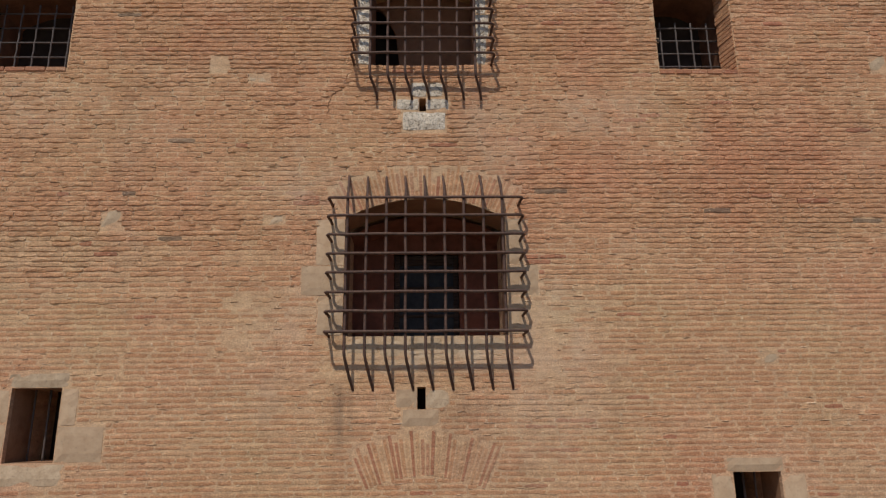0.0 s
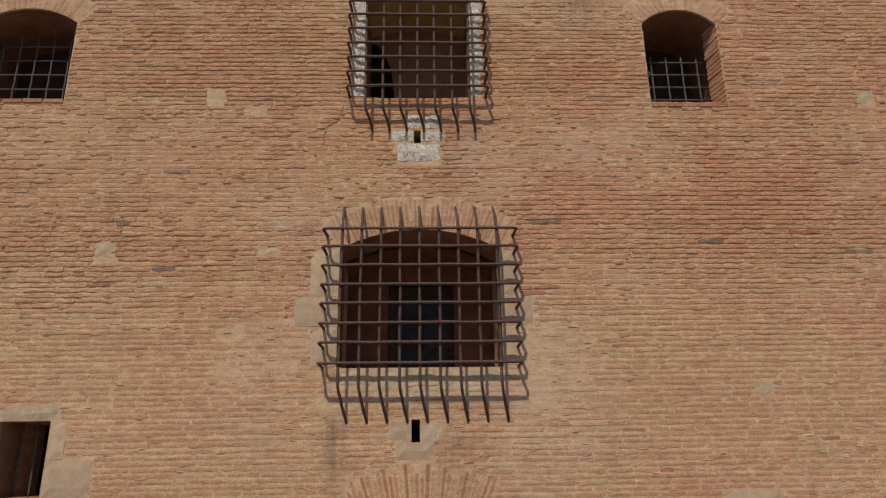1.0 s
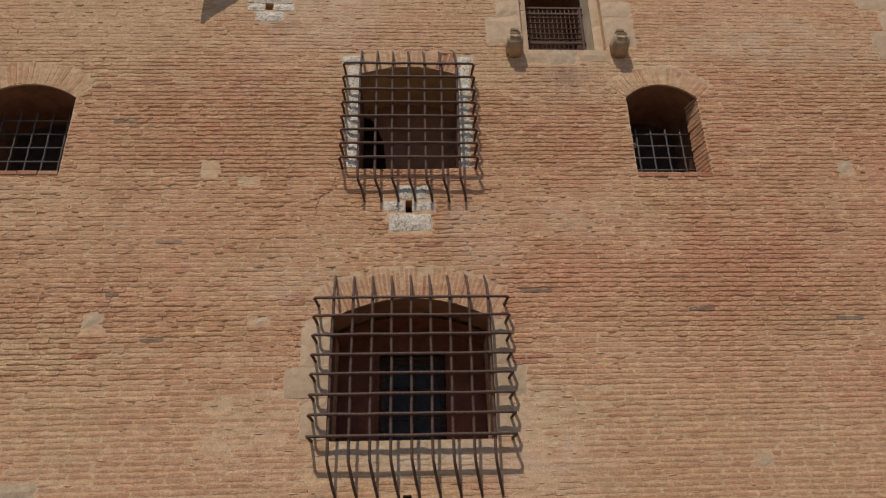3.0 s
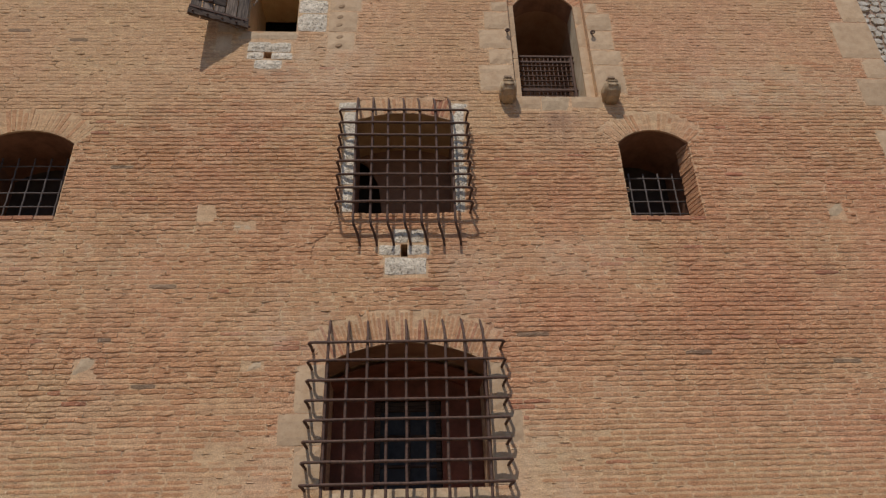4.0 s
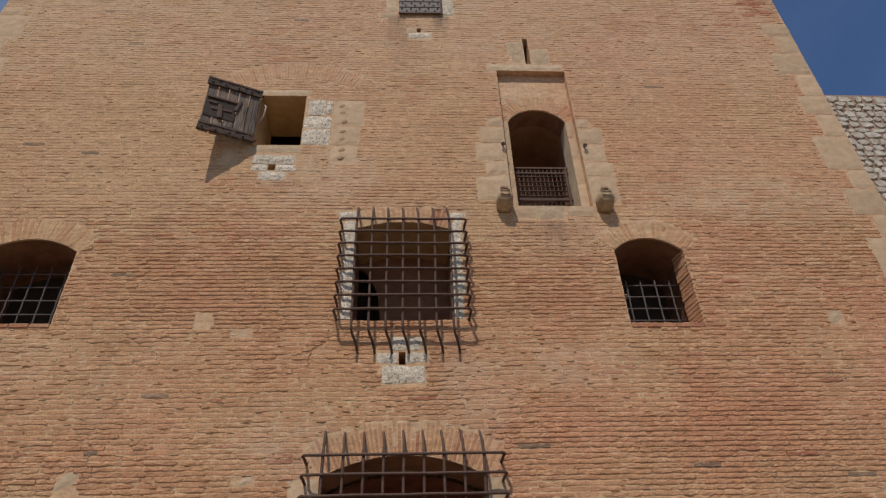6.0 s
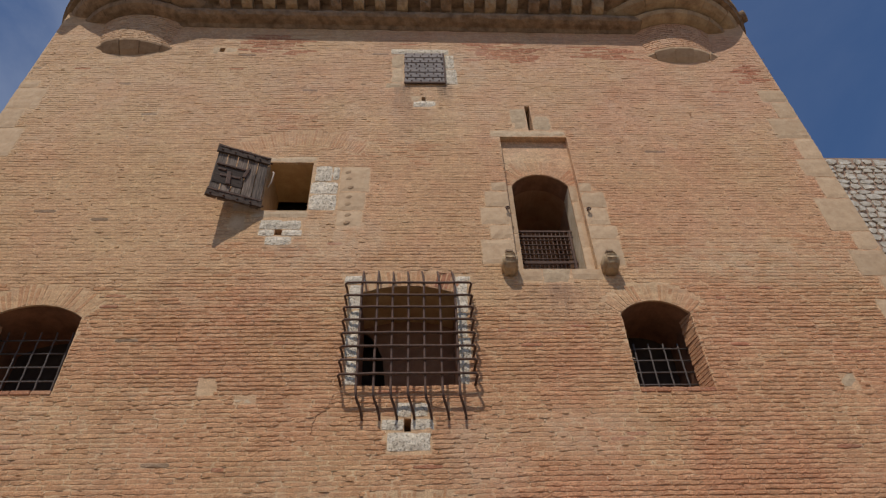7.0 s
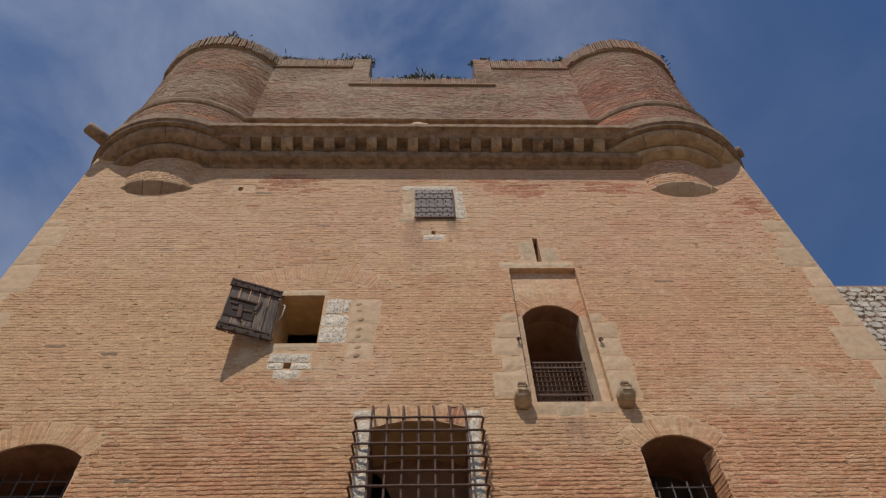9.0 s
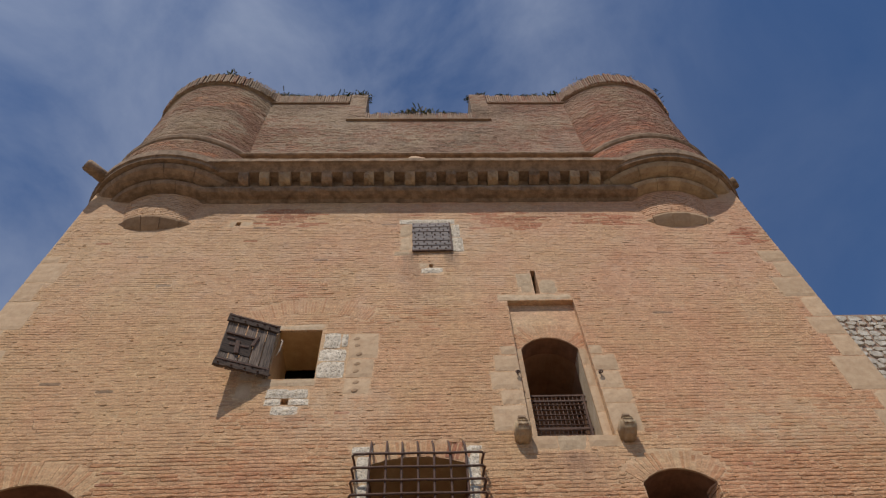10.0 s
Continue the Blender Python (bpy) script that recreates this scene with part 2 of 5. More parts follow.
STONE_WHITE = stone_material("pale_porous_limestone", (0.80, 0.70, 0.57), (0.52, 0.42, 0.31), 0.7, 0.03, 16.0)
LIME_BROWN = stone_material("dark_brown_stone", (0.40, 0.27, 0.165), (0.27, 0.17, 0.10), 0.1, 0.01, 8.0)
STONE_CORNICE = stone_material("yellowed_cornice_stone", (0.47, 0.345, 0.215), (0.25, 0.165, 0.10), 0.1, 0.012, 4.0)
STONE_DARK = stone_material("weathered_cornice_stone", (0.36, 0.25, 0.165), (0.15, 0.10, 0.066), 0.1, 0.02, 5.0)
RUBBLE = stone_material("rubble_stone", (0.62, 0.565, 0.49), (0.36, 0.30, 0.235), 0.1, 0.02, 6.0)
# reveal plasters: own browns deepened for niche shade, ochre lifted for bounced light
PLASTER = stone_material("brown_reveal_plaster", (0.38, 0.21, 0.12), (0.25, 0.13, 0.07), 0.0, 0.01, 3.0)
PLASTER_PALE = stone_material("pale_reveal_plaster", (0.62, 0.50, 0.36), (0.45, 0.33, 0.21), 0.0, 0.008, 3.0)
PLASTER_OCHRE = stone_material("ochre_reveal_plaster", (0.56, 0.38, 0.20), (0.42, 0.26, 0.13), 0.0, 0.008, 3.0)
PLASTER_BACK = stone_material("dim_ochre_plaster", (0.285, 0.15, 0.088), (0.165, 0.085, 0.05), 0.0, 0.01, 2.0)
PLASTER_DIM = stone_material("dim_brown_plaster", (0.24, 0.12, 0.07), (0.13, 0.065, 0.04), 0.0, 0.008, 4.0)
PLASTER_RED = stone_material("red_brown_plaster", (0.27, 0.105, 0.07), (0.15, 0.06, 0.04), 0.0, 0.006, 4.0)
WOOD_OLD = wood_material("weathered_shutter_wood", (0.27, 0.205, 0.16), (0.022, 0.015, 0.012), "z")
WOOD_DARK = wood_material("dark_batten_wood", (0.11, 0.075, 0.056), (0.014, 0.010, 0.009), "x")
WOOD_GREY = wood_material("grey_plank_wood", (0.30, 0.26, 0.24), (0.13, 0.11, 0.105), "x")
GROUND = stone_material("pale_gravel", (0.34, 0.27, 0.20), (0.21, 0.16, 0.115), 0.2, 0.02, 9.0)


def iron_material(name, light, dark):
    m, nt, b, g = base_material(name, 0.7, 0.0)
    n = noise_node(nt, g.outputs["Position"], 28.0, 5.0, 0.65)
    nt.links.new(ramp_of(nt, n, ((0.35, dark), (0.65, light))), b.inputs["Base Color"])
    set_bump(nt, b, n, 0.5, 0.004)
    return m


IRON = iron_material("rusted_iron", (0.135, 0.075, 0.052), (0.06, 0.036, 0.028))
IRON_GREY = iron_material("bare_grey_iron", (0.14, 0.113, 0.10), (0.065, 0.052, 0.047))
IRON_PALE = iron_material("dusty_pale_iron", (0.52, 0.43, 0.35), (0.32, 0.25, 0.20))

GLASS, nt_, b_, g_ = base_material("dusty_dark_glass", 0.5)
nt_.links.new(ramp_of(nt_, noise_node(nt_, g_.outputs["Position"], 9.0), ((0.3, (0.014, 0.014, 0.015)), (0.7, (0.04, 0.04, 0.04)))), b_.inputs["Base Color"])
# near-black colour that stands in for unlit depth behind the openings
DARK, nt_, b_, g_ = base_material("unlit_dark_interior", 0.95)
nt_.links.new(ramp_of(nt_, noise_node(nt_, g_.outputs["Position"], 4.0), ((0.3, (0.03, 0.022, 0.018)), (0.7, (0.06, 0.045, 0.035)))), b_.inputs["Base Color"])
LEAF, nt_, b_, g_ = base_material("dry_green_weeds", 0.8)
nt_.links.new(ramp_of(nt_, piece_random(nt_, g_), ((0.0, (0.045, 0.06, 0.02)), (0.6, (0.10, 0.11, 0.04)), (1.0, (0.26, 0.20, 0.10)))), b_.inputs["Base Color"])


# ---- mesh helpers ----
def mesh_of(name, verts, faces, *mats, index=None, smooth=False):
    me = bpy.data.meshes.new(name)
    me.from_pydata([tuple(map(float, v)) for v in verts], [], [tuple(map(int, f)) for f in faces])
    for m in mats:
        me.materials.append(m)
    if index is not None:
        me.polygons.foreach_set("material_index", np.asarray(index, dtype=np.int32))
    if smooth:
        me.shade_smooth()
    me.update()
    return me


def bm_mesh(name, bm, *mats, smooth=False):
    bmesh.ops.recalc_face_normals(bm, faces=bm.faces)
    me = bpy.data.meshes.new(name)
    bm.to_mesh(me)
    bm.free()
    for m in mats:
        me.materials.append(m)
    if smooth:
        me.shade_smooth()
    return me


def part(name, me, parent=None, label="", kind=""):
    ob = new(name, me)
    ob.parent = parent
    return tagged(ob, label, "", "", kind)


def lattice(i, j, seed):
    h = (i * 374761393 + j * 668265263 + seed * 1442695041) & 0x7FFFFFFF
    h = ((h ^ (h >> 13)) * 1274126177) & 0x7FFFFFFF
    return (h ^ (h >> 16)) % 100003 / 100003.0


def vnoise(x, z, seed=0):
    x, z = np.asarray(x, float), np.asarray(z, float)
    i, j = np.floor(x).astype(np.int64), np.floor(z).astype(np.int64)
    u, v = x - i, z - j
    u, v = u * u * (3 - 2 * u), v * v * (3 - 2 * v)
    return (lattice(i, j, seed) * (1 - u) + lattice(i + 1, j, seed) * u) * (1 - v) + (lattice(i, j + 1, seed) * (1 - u) + lattice(i + 1, j + 1, seed) * u) * v


def box(bm, x0, y0, z0, x1, y1, z1, bevel=0.0, m=None):
    vs = [bm.verts.new((x, y, z)) for z in (z0, z1) for y in (y0, y1) for x in (x0, x1)]
    fs = [bm.faces.new([vs[i] for i in f]) for f in ((0, 2, 3, 1), (4, 5, 7, 6), (0, 1, 5, 4), (2, 6, 7, 3), (0, 4, 6, 2), (1, 3, 7, 5))]
    if bevel:
        r = bmesh.ops.bevel(bm, geom=list({e for f in fs for e in f.edges}), offset=bevel, segments=1, affect="EDGES")
        vs = list({v for f in r["faces"] for v in f.verts})
    if m is not None:
        bmesh.ops.transform(bm, matrix=m, verts=vs)
    return vs


def tube(bm, pts, r, sides=8):
    """A round bar along a line of points, with closed ends."""
    pts = [Vector(p) for p in pts]
    rings = []
    for k, p in enumerate(pts):
        a = (p - pts[k - 1]).normalized() if k else None
        b = (pts[k + 1] - p).normalized() if k + 1 < len(pts) else None
        d = ((a or b) + (b or a)).normalized()
        side = d.cross(Vector((0.3, 0.2, 1)) if abs(d.z) < 0.9 else Vector((1, 0.2, 0.1))).normalized()
        up = side.cross(d)
        rr = r[k] if isinstance(r, (list, tuple)) else r
        rings.append([bm.verts.new(p + rr * (side * math.cos(2 * math.pi * i / sides) + up * math.sin(2 * math.pi * i / sides))) for i in range(sides)])
    for q, s in zip(rings, rings[1:]):
        for i in range(sides):
            bm.faces.new((q[i], q[(i + 1) % sides], s[(i + 1) % sides], s[i]))
    bm.faces.new(rings[0][::-1])
    bm.faces.new(rings[-1])


def bar(name, pts, r, parent, mat=None, sides=8):
    bm = bmesh.new()
    tube(bm, pts, r, sides)
    return part(name, bm_mesh(name, bm, mat or IRON, smooth=True), parent)


def worn(bm, amount, seed, cuts=9):
    """Splits the edges of planks and shakes them a little, so that they look chipped and split."""
    rs = random.Random(seed)
    bmesh.ops.subdivide_edges(bm, edges=[e for e in bm.edges if e.calc_length() > 0.2], cuts=cuts, use_grid_fill=True)
    for v in bm.verts:
        v.co += Vector((rs.uniform(-amount, amount), rs.uniform(-amount, amount) * 0.6, rs.uniform(-amount, amount)))
    return bm


def rough_block(x0, z0, x1, z1, proud, deep=0.08, rough=0.01, seed=0, y=0.0, cuts=0.09):
    """A stone in the wall face: an uneven front with worn, chipped edges."""
    nx, nz = max(2, round((x1 - x0) / cuts)), max(2, round((z1 - z0) / cuts))
    verts, faces = [], []
    rnd = random.Random(seed * 7919 + 13)
    off = rnd.random() * 50
    for j in range(nz + 1):
        for i in range(nx + 1):
            x, z = x0 + (x1 - x0) * i / nx, z0 + (z1 - z0) * j / nz
            edge = i in (0, nx) or j in (0, nz)
            corner = i in (0, nx) and j in (0, nz)
            n = float(vnoise(x * 9 + off, z * 9, 3)) - 0.5
            if edge:
                x += (float(vnoise(x * 12 + off, z * 12, 5)) - 0.5) * rough * 2.2 + (0.5 - i / nx) * (rough * 1.2 if corner else 0)
                z += (float(vnoise(x * 12 + off, z * 12, 6)) - 0.5) * rough * 2.2 + (0.5 - j / nz) * (rough * 1.2 if corner else 0)
            verts.append((x, y - proud - n * rough * 1.6 + (0.6 * proud + 0.003 if edge else 0), z))
    w = nx + 1
    for j in range(nz):
        for i in range(nx):
            faces.append((j * w + i, j * w + i + 1, (j + 1) * w + i + 1, (j + 1) * w + i))
    rim = [i for i in range(w)] + [j * w + nx for j in range(1, nz + 1)] + [nz * w + i for i in range(nx - 1, -1, -1)] + [j * w for j in range(nz - 1, 0, -1)]
    base = len(verts)
    for k in rim:
        verts.append((verts[k][0], y + deep, verts[k][2]))
    for k in range(len(rim)):
        l = (k + 1) % len(rim)
        faces.append((rim[l], rim[k], base + k, base + l))
    return verts, faces


# ---- the plan of the front wall ----
HALF, TOP, THICK = 7.84, 16.1, 1.0


class Arch:
    """A segmental arch: opening x0..x1, springing and crown heights, and the depth of its ring of bricks."""

    def __init__(self, x0, x1, spring, crown, ring, filled=False, y=0.0):
        self.cx, half, rise = (x0 + x1) / 2, (x1 - x0) / 2, crown - spring
        self.half, self.spring, self.crown, self.ring, self.filled, self.y = half, spring, crown, ring, filled, y
        self.r = (half * half + rise * rise) / (2 * rise)
        self.cz = crown - self.r
        self.a = math.asin(half / self.r)

    def outline(self, n=16):
        return [(self.cx + self.r * math.sin(a), self.cz + self.r * math.cos(a)) for a in np.linspace(-self.a, self.a, n)]

    def covers(self, z):
        h, ro = z - self.cz, self.r + self.ring
        if z < self.spring or h >= ro:
            return []
        w = min(h * math.tan(self.a) + 0.02, math.sqrt(ro * ro - h * h))
        if self.filled and h < self.r:
            v = math.sqrt(self.r * self.r - h * h)
            return [(self.cx - w, self.cx - v), (self.cx + v, self.cx + w)] if w > v else []
        return [(self.cx - w, self.cx + w)]


ARCHES = {
    "lower": Arch(-1.03, 0.98, 4.11, 4.37, 0.47),
    "upper": Arch(-0.77, 0.67, 7.86, 8.0, 0.34),
    "right": Arch(3.15, 4.22, 7.47, 7.71, 0.36),
    "left": Arch(-6.11, -4.77, 7.42, 7.65, 0.40),
    "blind": Arch(-0.71, 0.64, 0.86, 1.01, 0.50, filled=True),
    "relief": Arch(-3.0, -1.0, 11.08, 11.34, 0.46, filled=True),
}
DOOR = Arch(1.80, 2.83, 10.41, 10.72, 0.40, y=0.125)
# rectangular openings: x0, z0, x1, z1
SQUARE, LOW_L, LOW_R, DOORWAY = (-2.56, 9.63, -1.78, 10.86), (-4.85, 1.21, -4.27, 2.05), (3.52, 0.35, 4.08, 1.02), (1.68, 8.34, 2.97, 11.66)
SLITS = [(-0.13, 1.76, -0.03, 2.02), (-0.10, 5.58, -0.01, 5.77), (-2.25, 9.06, -2.13, 9.19), (0.19, 12.78, 0.27, 12.91), (2.26, 11.86, 2.36, 12.64), (-4.17, 14.47, -4.06, 14.63)]
ARCHED = [("lower", 2.62), ("upper", 6.25), ("right", 6.18), ("left", 6.21)]

# stones in the face: x0, z0, x1, z1, kind
STONES = [
    (-1.38, 3.50, -1.03, 4.10, "tan"), (-1.55, 3.12, -1.03, 3.50, "tan"), (-1.34, 2.64, -1.03, 3.11, "tan"),
    (0.985, 3.50, 1.20, 4.10, "tan"), (0.985, 3.10, 1.37, 3.50, "tan"), (0.985, 2.64, 1.19, 3.09, "tan"),
    (-0.98, 2.42, -0.60, 2.60, "grey"), (-0.59, 2.38, -0.25, 2.60, "grey"), (-0.24, 2.43, 0.18, 2.60, "grey"), (0.19, 2.40, 0.50, 2.60, "grey"), (0.51, 2.44, 0.97, 2.60, "grey"),
    (-0.38, 1.78, -0.13, 2.00, "tan"), (-0.31, 1.57, 0.12, 1.76, "tan"), (-0.03, 1.77, 0.24, 1.98, "grey"),
    (-0.40, 5.60, -0.10, 5.76, "white"), (-0.01, 5.60, 0.29, 5.76, "white"), (-0.32, 5.31, 0.25, 5.57, "white"), (-0.20, 5.79, 0.0, 6.0, "white"), (0.03, 5.79, 0.22, 6.0, "white"),
    (-0.95, 7.55, -0.77, 8.02, "white"), (-0.93, 7.12, -0.77, 7.54, "white"), (-0.95, 6.72, -0.77, 7.11, "white"), (-0.92, 6.27, -0.77, 6.71, "white"),
    (0.67, 7.50, 0.85, 8.05, "white"), (0.67, 7.05, 0.82, 7.49, "white"), (0.67, 6.68, 0.85, 7.04, "white"), (0.67, 6.27, 0.81, 6.67, "white"),
    (-1.03, 8.03, -0.72, 8.2, "white"), (0.62, 8.06, 0.92, 8.2, "white"),
    (-2.88, 6.16, -2.66, 6.37, "dull"), (-2.36, 6.01, -2.08, 6.12, "dull"), (-4.06, 4.01, -3.82, 4.22, "dull"), (-2.05, 4.02, -1.79, 4.15, "dull"), (6.05, 6.19, 6.27, 6.41, "dull"), (4.02, 2.26, 4.22, 2.41, "dull"), (-3.02, 9.20, -2.78, 9.56, "tan"),
    (-1.27, 10.10, -0.75, 10.74, "tan"), (-1.27, 9.64, -0.81, 10.08, "tan"), (-1.27, 9.27, -0.84, 9.62, "tan"),
    (-1.72, 10.36, -1.42, 10.76, "white"), (-1.41, 10.40, -1.29, 10.74, "white"), (-1.77, 9.64, -1.30, 10.02, "white"), (-1.77, 10.04, -1.30, 10.34, "white"),
    (-2.66, 10.86, -1.72, 11.02, "grey"), (-2.70, 9.46, -1.76, 9.62, "grey"), (-3.05, 9.58, -2.57, 9.86, "grey"),
    (-2.52, 9.19, -1.84, 9.40, "white"), (-2.52, 9.04, -2.25, 9.18, "white"), (-2.13, 9.04, -1.80, 9.18, "white"), (-2.38, 8.84, -1.95, 9.03, "white"),
    (-0.46, 14.48, 0.80, 14.68, "white"), (-0.44, 13.95, -0.18, 14.46, "grey"), (-0.42, 13.40, -0.18, 13.93, "grey"), (0.70, 13.36, 0.95, 13.92, "white"), (0.70, 13.94, 0.90, 14.46, "white"), (-0.55, 13.22, -0.18, 13.38, "grey"),
    (-0.02, 12.78, 0.19, 12.93, "grey"), (0.02, 12.58, 0.47, 12.77, "white"),
    (1.95, 11.86, 2.25, 12.55, "grey"), (2.37, 11.86, 2.72, 12.30, "grey"), (1.50, 11.66, 2.95, 11.84, "grey"),
    (1.40, 10.15, 1.68, 10.37, "tan"), (1.27, 9.74, 1.68, 10.13, "tan"), (1.17, 9.32, 1.68, 9.72, "tan"), (1.30, 8.99, 1.68, 9.30, "tan"), (1.13, 8.44, 1.68, 8.97, "tan"),
    (2.97, 10.14, 3.20, 10.36, "tan"), (2.97, 9.74, 3.39, 10.12, "tan"), (2.97, 9.32, 3.37, 9.72, "tan"), (2.97, 9.00, 3.45, 9.30, "tan"), (2.97, 8.42, 3.44, 8.98, "tan"),
    (1.66, 8.10, 2.05, 8.34, "tan"), (2.06, 8.06, 2.52, 8.34, "grey"), (2.53, 8.12, 3.02, 8.34, "tan"),
    (-4.90, 2.05, -4.20, 2.22, "grey"), (-4.26, 1.62, -4.07, 2.04, "tan"), (-4.26, 1.21, -3.73, 1.61, "tan"), (-5.10, 1.66, -4.86, 2.04, "tan"), (-5.32, 1.21, -4.86, 1.64, "tan"), (-5.25, 0.96, -4.14, 1.20, "grey"),
    (3.45, 1.02, 4.12, 1.18, "tan"), (3.26, 0.55, 3.51, 1.0, "tan"), (4.09, 0.55, 4.36, 1.0, "tan"),
    (-4.30, 14.40, -4.18, 14.68, "grey"), (-4.05, 14.42, -3.80, 14.66, "grey"),
]
# corner stones, long and short by turns
rq = random.Random(4)
for side in (-1, 1):
    z, k = 0.0, 0
    while z < 13.25:
        h = rq.uniform(0.42, 0.62) if k % 2 else rq.uniform(0.5, 0.85)
        w = rq.uniform(0.30, 0.42) if k % 2 else rq.uniform(0.52, 0.68)
        a, b = side * (HALF - w), side * (HALF + 0.012)
        STONES.append((min(a, b), z, max(a, b), min(z + h, 13.3) - 0.012, "tan"))
        z, k = z + h, k + 1


def blocked(z, pad=0.0):
    """The stretches of x at height z that are openings, stones or arch rings."""
    out = []
    for x0, z0, x1, z1 in [SQUARE, LOW_L, LOW_R, DOORWAY, *SLITS, *(s[:4] for s in STONES)]:
        if z0 - 0.02 < z < z1 + 0.02:
            out.append((x0, x1))
    for key, low in ARCHED:
        a = ARCHES[key]
        if low < z <= a.spring + 0.02:
            out.append((a.cx - a.half, a.cx + a.half))
    for a in ARCHES.values():
        out += a.covers(z)
    return sorted(out)


# ---- brick courses ----
COURSE = 0.066
rb = random.Random(11)


# patches where mortar has been smeared over the bricks: x, z, half width, half height
SMEARED = [(2.35, 5.55, 1.2, 0.45), (0.95, 5.35, 0.55, 0.8), (-0.85, 4.9, 0.5, 0.6), (1.4, 2.5, 0.3, 0.6), (-1.3, 5.6, 0.35, 1.4), (-1.3, 9.1, 0.6, 0.6), (3.1, 5.3, 0.6, 0.5)]
# bands where the bed joints are washed out: x, z, half width, half height
WASHED = [(3.8, 4.45, 3.6, 0.65), (3.0, 6.9, 3.2, 0.8), (-2.6, 6.9, 1.9, 0.9), (5.6, 6.9, 1.6, 0.9), (0.0, 8.6, 1.2, 0.3), (-5.0, 3.9, 2.2, 0.6)]


def patch(spots, x, z):
    """How deep a place lies in any of the soft oval patches, 0 to 1."""
    out = np.zeros(np.shape(x))
    for cx_, cz_, rx_, rz_ in spots:
        out = np.maximum(out, np.clip(1.6 * (1 - ((x - cx_) / rx_) ** 2 - ((z - cz_) / rz_) ** 2), 0, 1))
    return out


def courses(s0, s1, z0, z1, holes, lengths=(0.33, 0.31, 0.34, 0.29, 0.17, 0.26, 0.40)):
    """Bricks of a wall as (from, to, bottom, top, course)."""
    out = []
    for i in range(int((z1 - z0) / COURSE)):
        z = z0 + i * COURSE
        cut = holes(z + COURSE / 2)
        s = s0 - rb.uniform(0, 0.4)
        while s < s1:
            ln = rb.choice(lengths) * rb.uniform(0.93, 1.06)
            a, b = max(s, s0), min(s + ln - rb.uniform(0.004, 0.014), s1)
            s += ln
            spans = [(a, b)]
            for c, d in cut:
                spans = [q for p, r in spans for q in ((p, min(r, c - 0.012)), (max(p, d + 0.012), r)) if q[1] > q[0]]
            for p, r in spans:
                if r - p > 0.05:
                    thin = 0.0075 * min(1.0, max(0.0, (3.7 - z) / 0.9))
                    g0, g1 = thin + rb.uniform(0.002, 0.009), thin + rb.uniform(0.002, 0.009)
                    out.append((p, r, z + g0, z + COURSE - g1))
    return out


